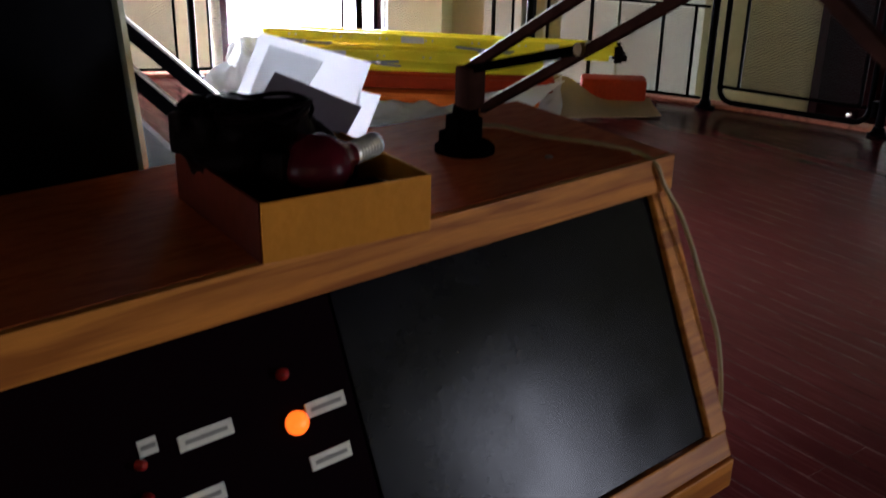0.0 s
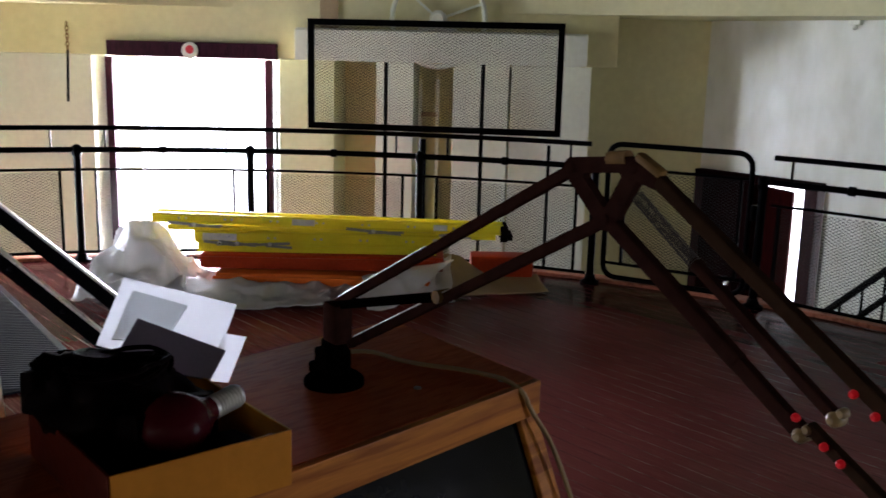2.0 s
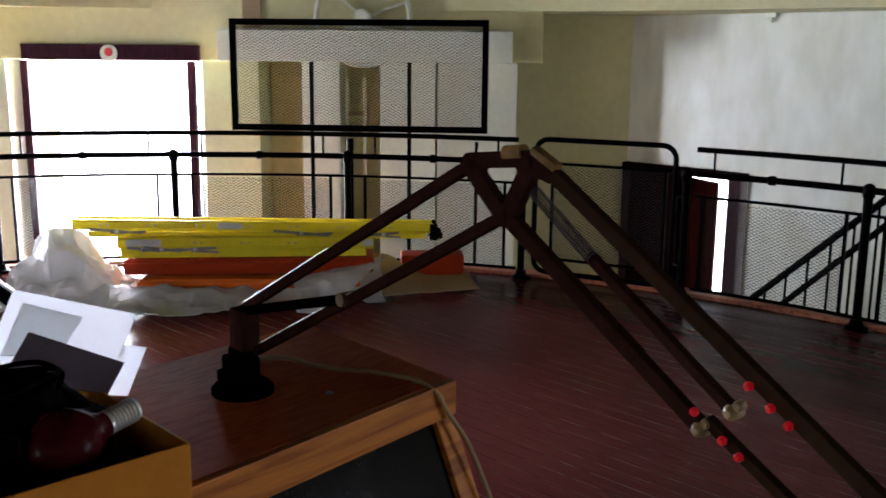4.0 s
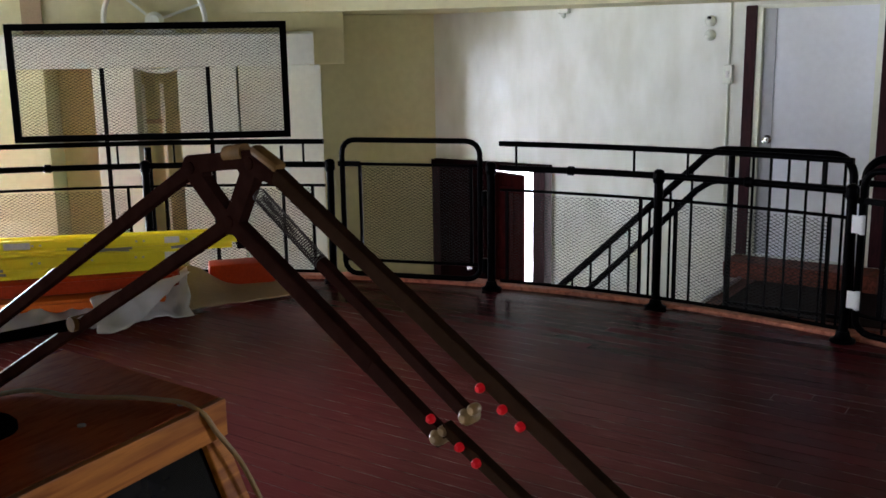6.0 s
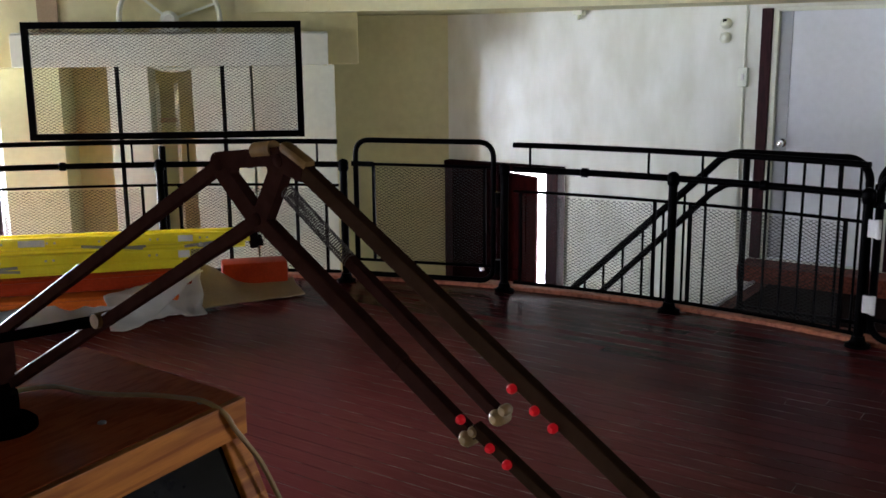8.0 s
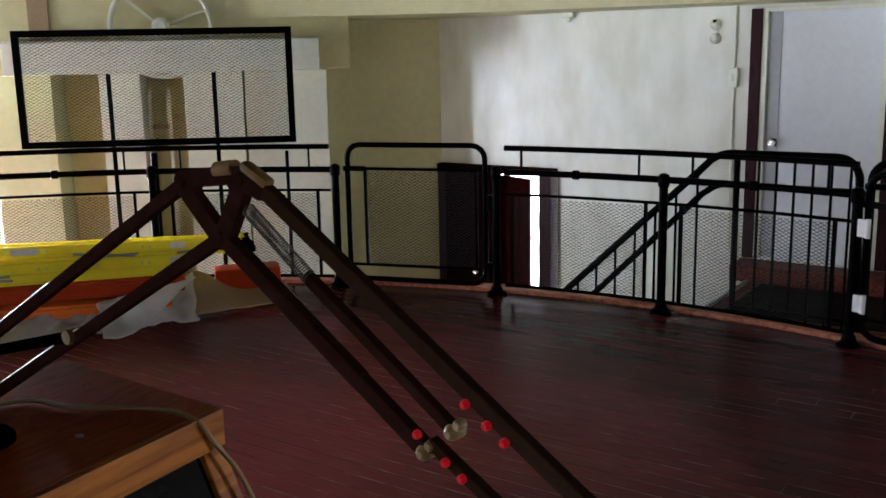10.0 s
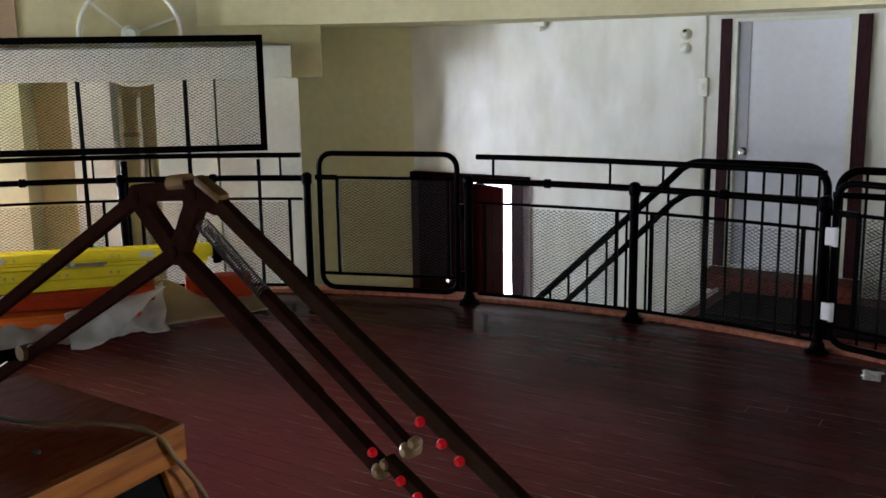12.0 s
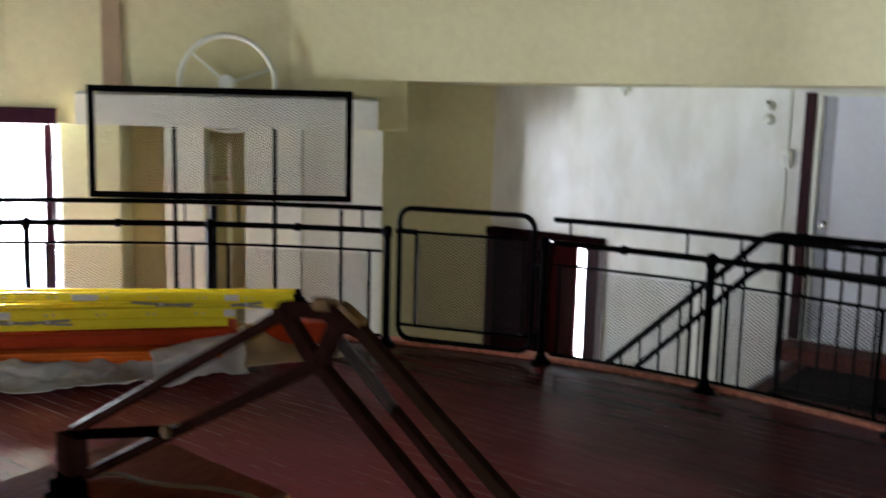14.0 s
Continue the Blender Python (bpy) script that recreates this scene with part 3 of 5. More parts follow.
def wall_c_fittings():
    for z, k in ((1.79, 0), (1.68, 1)):
        u = thing("wall_sensor", "small white round wall sensor", "sensor", "wall sensors")
        bm = bmesh.new()
        lathe(bm, pc(2.70, 0.0, z), -NC, [(0, 0.045), (0.02, 0.045), (0.035, 0.035), (0.05, 0.018)], 18)
        part("body", bm, M_white, u, smooth=True)
        if k == 0:
            bm = bmesh.new()
            box(bm, pc(2.70, 0.035, z + 0.02), RC, NC, UP, 0.03, 0.03, 0.03, 0.004)
            part("eye", bm, M_junk, u)
    u = thing("switch_box", "white surface switch box on a thin conduit", "switch")
    bm = bmesh.new()
    box(bm, pc(2.862, 0.022, 1.37), RC, NC, UP, 0.075, 0.044, 0.15, 0.006)
    part("box", bm, M_white, u)
    bm = bmesh.new()
    box(bm, pc(2.862, 0.046, 1.37), RC, NC, UP, 0.022, 0.008, 0.05, 0.002)
    part("rocker", bm, M_label, u)
    for z0, z1 in ((1.445, Z_SOF), (-0.05, 1.295)):
        bm = bmesh.new()
        pipe(bm, [pc(2.862, 0.012, z0), pc(2.862, 0.012, z1)], 0.009, 8)
        part("conduit", bm, M_white, u)
    # cornice bracket under the soffit
    u = thing("soffit_fitting", "small white fitting under the soffit", "fitting")
    bm = bmesh.new()
    box(bm, pc(1.40, 0.03, Z_SOF - 0.02), RC, NC, UP, 0.10, 0.06, 0.04, 0.006)
    lathe(bm, pc(1.40, 0.035, Z_SOF - 0.04), -UP, [(0, 0.02), (0.03, 0.02), (0.04, 0.01)], 12)
    part("body", bm, M_white, u)


def door_lower():
    d = tagged(new("door_2"), "dark red-brown double door ajar with a bright gap", "door", kind="structure")
    for s, w in ((0.06, 0.10), (1.19, 0.12)):
        bm = bmesh.new()
        box(bm, pc(s, 0.01, (0.50 + Z_LOW) / 2), RC, NC, UP, w, 0.16, 0.50 - Z_LOW, 0.006)
        part("door_frame", bm, M_jamb, d)
    bm = bmesh.new()
    box(bm, pc(0.63, 0.01, 0.525), RC, NC, UP, 1.25, 0.17, 0.07, 0.006)
    part("door_head", bm, M_brown, d)
    # fixed leaf
    def leaf(s0, s1, off, zt, m, ang=0.0):
        w = s1 - s0
        ax = (RC * math.cos(ang) + NC * math.sin(ang))
        ay = NC * math.cos(ang) - RC * math.sin(ang)
        o = pc(s0, off, 0)
        lf = bmesh.new()
        h = zt - (Z_LOW + 0.02)
        box(lf, o + ax * (w / 2) + UP * (zt - h / 2), ax, ay, UP, w, 0.045, h, 0.004)
        ob = part("door_leaf", lf, m, d)
        for zz, hh in ((zt - 0.42, 0.62), (zt - 1.25, 0.7)):
            pm = bmesh.new()
            box(pm, o + ax * (w / 2) + UP * zz - ay * 0.026, ax, ay, UP, w - 0.2, 0.02, hh, 0.008)
            part("raised_panel", pm, m, ob)
        return ob
    leaf(0.12, 0.64, 0.10, 0.49, M_brown)
    lf = leaf(0.52, 0.955, -0.02, 0.435, M_redwood, 0.12)
    # a wedge on the leaf's top, shaped to fit the camera's view of a gap that widens to one side
    ax, ay = RC * math.cos(0.12) + NC * math.sin(0.12), NC * math.cos(0.12) - RC * math.sin(0.12)
    bm = bmesh.new()
    tri = [pc(0.52, -0.02, 0.437) + ax * 0.002, pc(0.52, -0.02, 0.437) + ax * 0.43, pc(0.52, -0.02, 0.478) + ax * 0.002]
    f0 = [bm.verts.new(v - ay * 0.0215) for v in tri]
    f1 = [bm.verts.new(v + ay * 0.0215) for v in tri]
    bm.faces.new(f0)
    bm.faces.new(f1[::-1])
    for i in range(3):
        bm.faces.new((f0[i], f0[(i + 1) % 3], f1[(i + 1) % 3], f1[i]))
    part("top_edge", bm, M_redwood, lf)
    bm = bmesh.new()
    lathe(bm, pc(0.50, 0.125, -0.45), -NC, [(0, 0.02), (0.03, 0.012), (0.06, 0.03), (0.08, 0.02)], 14)
    part("door_knob", bm, M_chrome, d)
    bm = bmesh.new()
    box(bm, pc(0.65, -0.9, -0.5), RC, NC, UP, 3.0, 0.02, 3.5)
    tagged(part("backdrop_door", bm, m_sky), "plain bright daylight outside the lower door", "sky", kind="structure")


door_white()
wall_c_fittings()
door_lower()


# ------------------------------------------------------------ stair landing at wall C
Z_LAND = -0.22
OFF_RAIL = 1.32       # the stair's railing stands this far from wall C


def stairs():
    st = tagged(new("stairs"), "worn brown wooden stair landing with dark rubber mat", "stairs", kind="structure")
    O = OFF_RAIL
    bm = bmesh.new()
    box(bm, pc(4.24, 0.65, Z_LAND - 0.06), RC, NC, UP, 2.22, 1.28, 0.12, 0.008)
    part("landing", bm, M_landing, st)
    bm = bmesh.new()
    box(bm, pc(4.26, 0.78, Z_LAND + 0.006), RC, NC, UP, 2.02, 0.90, 0.012, 0.003)
    part("mat", bm, M_mat, st)
    bm = bmesh.new()
    box(bm, pc(3.55, 0.16, -0.15), RC, NC, UP, 1.14, 0.30, 0.13, 0.008)
    part("door_step", bm, M_landing, st)
    bm = bmesh.new()
    box(bm, pc(4.24, 1.265, (Z_LAND + Z_LOW) / 2 - 0.06), RC, NC, UP, 2.18, 0.04, Z_LAND - Z_LOW - 0.14, 0.004)
    part("apron", bm, M_landing, st)
    bm = bmesh.new()
    bar(bm, pc(3.122, 0.03, Z_LAND + 0.012), pc(3.122, 1.26, Z_LAND + 0.012), 0.018, 0.02)
    part("nosing", bm, M_alu, st, "worn bare metal nosing")
    n, rise, go = 7, (Z_LAND - Z_LOW) / 8, 0.185
    for i in range(n):
        bm = bmesh.new()
        z = Z_LAND - rise * (i + 1)
        box(bm, pc(3.13 - go * (i + 0.5), 0.65, z - 0.02), RC, NC, UP, go + 0.03, 1.2, 0.04, 0.006)
        part("tread", bm, M_landing, st)
        bm = bmesh.new()
        box(bm, pc(3.13 - go * i - 0.01, 0.65, z + rise / 2 - 0.02), RC, NC, UP, 0.02, 1.18, rise - 0.04)
        part("riser", bm, M_landing, st)
    for off in (0.03, 1.275):
        bm = bmesh.new()
        bar(bm, pc(3.13, off, Z_LAND - 0.16), pc(3.13 - go * 7.6, off, Z_LOW + 0.02), 0.04, 0.24)
        part("stringer", bm, M_landing, st)

    def bend(s0, z0, r, a0, a1, k=7):
        return [pc(s0 + r * math.cos(radians(a0 + (a1 - a0) * i / k)), O, z0 + r * math.sin(radians(a0 + (a1 - a0) * i / k))) for i in range(k + 1)]

    # stair railing: two bent pipes, a post and balusters
    rl = thing("stair_railing", "black pipe stair railing with thin balusters", "railing", "landing railings")
    top = [pc(1.50, O, -0.722), pc(3.075, O, 0.776)] + bend(3.315, 0.64, 0.268, 128, 94, 6) + bend(3.975, 0.768, 0.14, 90, 4) + [pc(4.14, O, -0.26)]
    bm = bmesh.new()
    pipe(bm, top, 0.026, 10)
    part("top_pipe", bm, M_black, rl, smooth=True)
    bm = bmesh.new()
    pipe(bm, [pc(1.75, O, -0.73), pc(3.10, O, 0.618)] + bend(3.265, 0.52, 0.175, 128, 94, 5) + [pc(4.11, O, 0.69)], 0.023, 10)
    part("second_pipe", bm, M_black, rl, smooth=True)
    bm = bmesh.new()
    pipe(bm, [pc(3.336, O, Z_LAND - 0.002), pc(3.336, O, 0.90)], 0.022, 10)
    part("post", bm, M_black, rl, smooth=True)
    for i in range(9):
        s = 1.85 + i * 0.152
        zt, zb = -0.386 + (s - 1.85) * 0.951, Z_LAND - 0.20 - (3.13 - s) * rise / go
        bm = bmesh.new()
        pipe(bm, [pc(s, O, zb), pc(s, O, zt)], 0.0095, 6)
        part("baluster", bm, M_black, rl)
    for i in range(6):
        s = 3.482 + i * 0.116
        bm = bmesh.new()
        pipe(bm, [pc(s, O, Z_LAND - 0.05), pc(s, O, 0.90 if i < 5 else 0.87)], 0.0095, 6)
        part("baluster", bm, M_black, rl)
    bm = bmesh.new()
    bar(bm, pc(3.34, O, Z_LAND + 0.07), pc(4.13, O, Z_LAND + 0.07), 0.02, 0.025)
    part("bottom_bar", bm, M_black, rl)
    # railing of the landing's further half, with a bend of its own
    r2 = thing("landing_railing", "black pipe landing railing with a mesh panel", "railing", "landing railings")
    bm = bmesh.new()
    pipe(bm, [pc(4.185, O, -0.26)] + bend(4.315, 0.765, 0.13, 178, 92) + [pc(5.30, O, 0.895), pc(5.30, O, Z_LAND)], 0.026, 10)
    part("top_pipe", bm, M_black, r2, smooth=True)
    bm = bmesh.new()
    pipe(bm, [pc(4.150, O, 0.735), pc(5.30, O, 0.735)], 0.021, 10)
    part("second_pipe", bm, M_black, r2, smooth=True)
    for i in range(8):
        s = 4.345 + i * 0.116
        bm = bmesh.new()
        pipe(bm, [pc(s, O, Z_LAND - 0.05), pc(s, O, 0.89)], 0.0095, 6)
        part("baluster", bm, M_black, r2)
    bm = bmesh.new()
    lattice(bm, pc(4.36, O - 0.02, Z_LAND + 0.05), RC, UP, 0.92, 0.70, t=0.0028)
    part("mesh_infill", bm, M_mesh, r2)
    # small notice on the landing front
    nt = thing("notice_plate", "small white notice plate with a blue stripe", "sign")
    bm = bmesh.new()
    box(bm, pc(3.585, 1.295, -0.337), RC, NC, UP, 0.235, 0.008, 0.088, 0.002)
    part("plate", bm, M_white, nt)
    bm = bmesh.new()
    box(bm, pc(3.585, 1.302, -0.368), RC, NC, UP, 0.235, 0.004, 0.024)
    part("stripe", bm, M_blue, nt)
    for k in range(2):
        bm = bmesh.new()
        box(bm, pc(3.585, 1.302, -0.308 - k * 0.022), RC, NC, UP, 0.19, 0.004, 0.010)
        part("print_line", bm, M_print, nt)


stairs()


# ------------------------------------------------------------ railing on the round floor
POSTS = [151.2, 137.9, 124.6, 111.2, 97.9, 84.6, 70.9, 56.9, 44.6, 32.5, 20.3, 8.0, -5.0]
Z_TOP, Z_MID, Z_THIN = 0.99, 0.83, 0.685


def rail_post(parent, deg):
    bm = bmesh.new()
    pipe(bm, [ring(deg, R, 0.0), ring(deg, R, Z_MID + 0.012)], 0.027, 12)
    p = part("post", bm, M_black, parent, smooth=True)
    bm = bmesh.new()
    lathe(bm, ring(deg, R, 0.002), UP, [(0, 0.068), (0.014, 0.068), (0.02, 0.05), (0.034, 0.04), (0.06, 0.034)], 18)
    part("flange", bm, M_black, p, smooth=True)
    bm = bmesh.new()
    lathe(bm, ring(deg, R, Z_MID - 0.045), UP, [(0, 0.03), (0.01, 0.036), (0.06, 0.036), (0.075, 0.03), (0.085, 0.012)], 14)
    part("ball_fitting", bm, M_black, p, smooth=True)


def rail_section(d0, d1, posts, label):
    g = thing("guard_rail", label, "railing", "floor railing")
    for d in posts:
        rail_post(g, d)
    bm = bmesh.new()
    pipe(bm, arc(d0, d1, R - 0.01, Z_TOP), 0.018, 10)
    part("top_pipe", bm, M_black, g, smooth=True)
    bm = bmesh.new()
    pipe(bm, arc(d0, d1, R, Z_MID), 0.021, 10)
    part("middle_pipe", bm, M_black, g, smooth=True)
    bm = bmesh.new()
    pipe(bm, arc(d0, d1, R, Z_THIN), 0.010, 8)
    part("thin_bar", bm, M_black, g, smooth=True)
    bm = bmesh.new()
    pipe(bm, arc(d0, d1, R, 0.07), 0.012, 8)
    part("bottom_bar", bm, M_black, g, smooth=True)
    for a, b in zip(posts, posts[1:]):
        sgn = 1 if b > a else -1
        mid = (a + b) / 2
        bm = bmesh.new()
        lathe(bm, ring(mid + 0.15, R, Z_MID), (ring(mid - 1, R, Z_MID) - ring(mid + 1, R, Z_MID)), [(-0.025, 0.022), (-0.018, 0.03), (0.018, 0.03), (0.025, 0.022)], 12)
        part("collar", bm, M_black, g, smooth=True)
        for f in (0.16, 0.86):
            d = a + (b - a) * f
            bm = bmesh.new()
            pipe(bm, [ring(d, R - 0.01, Z_MID), ring(d, R - 0.01, Z_TOP)], 0.008, 6)
            part("top_stub", bm, M_black, g)
        # mesh panel with its own frame
        e0, e1 = a + (b - a) * 0.10, a + (b - a) * 0.90
        p, q = ring(e0, R, 0.09), ring(e1, R, 0.09)
        ux = (q - p).normalized()
        w = (q - p).length
        for x in (0, w):
            bm = bmesh.new()
            bar(bm, p + ux * x - UP * 0.02, p + ux * x + UP * (Z_THIN - 0.09), 0.02, 0.02, ux)
            part("panel_stile", bm, M_black, g)
        bm = bmesh.new()
        lattice(bm, p, ux, UP, w, Z_THIN - 0.11, t=0.0028)
        part("mesh_infill", bm, M_mesh, g)
    return g


rail_section(POSTS[0], 57.3, POSTS[:8], "black curved guard railing with mesh panels before the window")
rail_section(43.9, 20.3, POSTS[8:11], "black curved guard railing with mesh panels before the stairs")


def rail_gate(d0, d1, label):
    """A gate of one bent pipe with a mesh panel, hung between two posts."""
    g = thing("railing_gate", label, "gate", "floor gates")
    lead, zt = (0.55, 0.945) if d0 < 30 else (0.9, 1.0)
    a, b = ring(d0 - lead, R + 0.02, 0), ring(d1 + 0.9, R + 0.02, 0)
    ux = (b - a).normalized()
    w = (b - a).length

    def p(x, z):
        return a + ux * x + UP * z
    rr = 0.09
    pts = [p(0, 0.06 + rr)]
    pts += [p(0, zt - rr)] + [p(rr - rr * math.cos(t), zt - rr + rr * math.sin(t)) for t in (0.4, 0.8, 1.2)] + [p(rr, zt), p(w - rr, zt)]
    pts += [p(w - rr + rr * math.sin(t), zt - rr + rr * math.cos(t)) for t in (0.4, 0.8, 1.2)] + [p(w, zt - rr), p(w, 0.06 + rr)]
    pts += [p(w - rr + rr * math.cos(t), 0.06 + rr - rr * math.sin(t)) for t in (0.4, 0.8, 1.2)] + [p(w - rr, 0.06), p(rr, 0.06)]
    pts += [p(rr - rr * math.sin(t), 0.06 + rr - rr * math.cos(t)) for t in (0.4, 0.8, 1.2)]
    bm = bmesh.new()
    pipe(bm, pts, 0.019, 10, True)
    part("bent_pipe", bm, M_black, g, smooth=True)
    for z in (zt - 0.165, 0.16):
        bm = bmesh.new()
        pipe(bm, [p(0.0, z), p(w, z)], 0.011, 8)
        part("cross_bar", bm, M_black, g)
    for x in (0.13, w - 0.06):
        f = bmesh.new()
        bar(f, p(x, 0.16), p(x, zt - 0.17), 0.02, 0.02, ux)
        part("panel_stile", f, M_black, g)
    bm = bmesh.new()
    lattice(bm, p(0.13, 0.17), ux, UP, w - 0.19, zt - 0.35, t=0.0028)
    part("mesh_infill", bm, M_mesh, g)
    bm = bmesh.new()
    box(bm, p(0.05, zt - 0.165), ux, ux.cross(UP), UP, 0.16, 0.03, 0.035, 0.005)
    part("latch", bm, M_black, g)
    bright = d0 < 30
    for z in (0.66, 0.25) if bright else (0.62, 0.16):
        bm = bmesh.new()
        if bright:
            c = ring(19.78, R - 0.03, z)
            box(bm, c, ux, ux.cross(UP), UP, 0.055, 0.012, 0.095, 0.004)
            pipe(bm, [c + ux * 0.03 - UP * 0.05, c + ux * 0.03 + UP * 0.05], 0.014, 10)
        else:
            pipe(bm, [p(w + 0.03, z - 0.05), p(w + 0.03, z + 0.05)], 0.024, 10)
        part("hinge", bm, M_sheet if bright else M_black, g, "bright pale hinge" if bright else "", smooth=not bright)
    return g


rail_gate(56.9, 44.6, "black pipe gate with mesh panel, closed")
rail_gate(20.3, 8.0, "black pipe gate with bright hinges, closed")
rail_section(8.0, -5.0, POSTS[11:], "black curved guard railing with mesh panels beside the gate")


def guard_screen():
    g = thing("guard_screen", "black framed expanded-metal screen standing on the rail", "screen")
    a, b = Vector((-0.145, 7.085, 1.02)), Vector((1.62, 6.55, 1.02))
    ux = (b - a).normalized()
    w, h = (b - a).length, 0.785
    t = 0.045
    for p, q in ((a + UP * t / 2, a + ux * w + UP * t / 2), (a + UP * (h - t / 2), a + ux * w + UP * (h - t / 2))):
        bm = bmesh.new()
        bar(bm, p, q, 0.025, t)
        part("frame_bar", bm, M_black, g)
    for x in (t / 2, w - t / 2):
        bm = bmesh.new()
        bar(bm, a + ux * x + UP * t, a + ux * x + UP * (h - t), 0.025, t, ux)
        part("frame_stile", bm, M_black, g)
    bm = bmesh.new()
    lattice(bm, a + ux * t + UP * t, ux, UP, w - 2 * t, h - 2 * t, t=0.0027)
    part("mesh_infill", bm, M_mesh, g)


guard_screen()
for deg, r in ((71.4, 0.026), (61.5, 0.013)):
    # fixed posts outside the floor, standing on the lower floor
    fp = thing("fixed_post", "black fixed post outside the round floor", "post", "fixed posts")
    bm = bmesh.new()
    pipe(bm, [ring(deg, R + 0.32, Z_LOW), ring(deg, R + 0.32, 0.93)], r, 10)
    part("shaft", bm, M_black, fp, smooth=True)
    bm = bmesh.new()
    lathe(bm, ring(deg, R + 0.32, Z_LOW), UP, [(0, 0.06), (0.012, 0.06), (0.02, 0.03)], 14)
    part("foot_plate", bm, M_black, fp)


# ------------------------------------------------------------ console in the middle
CU, CV = Vector((0.779, 0.627, 0)), Vector((-0.627, 0.779, 0))
CC = Vector((0.19, 1.275, 0))
Z_CON = 1.105


def pk(u, v, z):
    """A place on the console: u to the right along its front edge from the front right corner, v to the back."""
    return CC + CU * u + CV * v + UP * z


def console():
    g = thing("control_console", "oak-edged control console with brown top and black sloping panel", "console", place=(CC.x, CC.y, 0))
    inv = Matrix.Translation(-Vector((CC.x, CC.y, 0)))

    def cpart(name, bm, m, parent=None, label="", smooth=False):
        bm.transform(inv)
        return part(name, bm, m, parent or g, label, smooth)
    L, D, T = 1.75, 0.39, 0.024
    bm = bmesh.new()
    plan = ((-L + 0.006, 0.0), (-0.001, 0.0), (0.061, D), (-L + 0.006, D))
    lo = [bm.verts.new(pk(u, v, Z_CON - T)) for u, v in plan]
    hi = [bm.verts.new(pk(u, v, Z_CON)) for u, v in plan]
    bm.faces.new(lo[::-1])
    bm.faces.new(hi)
    for i in range(4):
        bm.faces.new((lo[i], lo[(i + 1) % 4], hi[(i + 1) % 4], hi[i]))
    top = cpart("top_board", bm, M_ctop)
    bm = bmesh.new()
    box(bm, pk(-L / 2, -0.0068, Z_CON - 0.0280), CU, CV, UP, L, 0.0125, 0.055, 0.002)
    cpart("front_edging", bm, M_oak, None, "honey oak front edging")
    # sloping front: a frame round a black panel
    sl = (pk(0, -0.16, 0.69) - pk(0, 0, 1.05))
    H = sl.length
    sd = sl.normalized()
    nrm = CU.cross(sd).normalized()
    if nrm.dot(CV) > 0:
        nrm = -nrm
    o = pk(0, -0.002, 1.052)

    def ps(u, h, out=0.0):
        return o + CU * u + sd * h + nrm * out
    bm = bmesh.new()
    box(bm, ps(-0.0195, H / 2, -0.0095), CU, sd, nrm, 0.041, H, 0.024, 0.003)
    cpart("right_frame", bm, M_oak)
    bm = bmesh.new()
    box(bm, ps(-L / 2, H + 0.022, -0.012), CU, sd, nrm, L, 0.042, 0.024, 0.003)
    cpart("lower_frame", bm, M_oak)
    bm = bmesh.new()
    box(bm, ps(-0.04 - 0.2935, H / 2, -0.012), CU, sd, nrm, 0.587, H - 0.004, 0.010, 0.002)
    cpart("blank_panel", bm, M_panel, None, "blank black panel")
    bm = bmesh.new()
    box(bm, ps(-1.188, H / 2, -0.011), CU, sd, nrm, 1.115, H - 0.004, 0.010, 0.002)
    ctl = cpart("control_panel", bm, M_ctrl, None, "maroon-black control panel with labels and lamps")

    def label(u, h, w):
        bm = bmesh.new()
        box(bm, ps(u, h, -0.0045), CU, sd, nrm, w, 0.017, 0.002)
        lb = cpart("label_tape", bm, M_label, ctl)
        bm = bmesh.new()
        box(bm, ps(u, h, -0.003), CU, sd, nrm, w * 0.78, 0.0045, 0.001)
        bm.transform(inv)
        part("print", bm, M_print, g)
    for u, h, w in LABELS:
        label(u, h, w)
    for u, h, r, m, tag in LAMPS:
        bm = bmesh.new()
        lathe(bm, ps(u, h, -0.006), nrm, [(0, r), (0.006, r), (0.011, r * 0.8), (0.014, r * 0.35)], 20)
        cpart("indicator_lamp", bm, m, ctl, tag, True)
    # body below and behind
    bm = bmesh.new()
    box(bm, pk(-L / 2, D / 2 + 0.02, (Z_CON - T - 0.02) / 2), CU, CV, UP, L - 0.02, D - 0.05, Z_CON - T - 0.02, 0.004)
    cpart("body", bm, M_brown)
    bm = bmesh.new()
    vs = [pk(-0.002, 0.0, 1.05), pk(-0.002, -0.155, 0.685), pk(-0.002, -0.155, 0.60), pk(-0.002, 0.0, 0.60)]
    f0 = [bm.verts.new(v) for v in vs]
    f1 = [bm.verts.new(v - CU * 0.02) for v in vs]
    bm.faces.new(f0)
    bm.faces.new(f1[::-1])
    for i in range(4):
        bm.faces.new((f0[i], f0[(i + 1) % 4], f1[(i + 1) % 4], f1[i]))
    cpart("side_cheek", bm, M_oak)
    bm = bmesh.new()
    box(bm, pk(-L / 2, -0.09, 0.625), CU, CV, UP, L, 0.19, 0.05, 0.004)
    cpart("ledge", bm, M_oak)
    bm = bmesh.new()
    box(bm, pk(-L / 2, -0.06, 0.30), CU, CV, UP, L - 0.04, 0.10, 0.60, 0.004)
    cpart("plinth", bm, M_brown)
    # small screw heads in the top
    for u, v in ((-0.17, 0.085), (-0.05, 0.02), (-0.5, 0.02)):
        bm = bmesh.new()
        lathe(bm, pk(u, v + 0.005, Z_CON), UP, [(0, 0.006), (0.002, 0.006), (0.003, 0.004)], 10)
        cpart("screw_head", bm, M_steel)
    return g


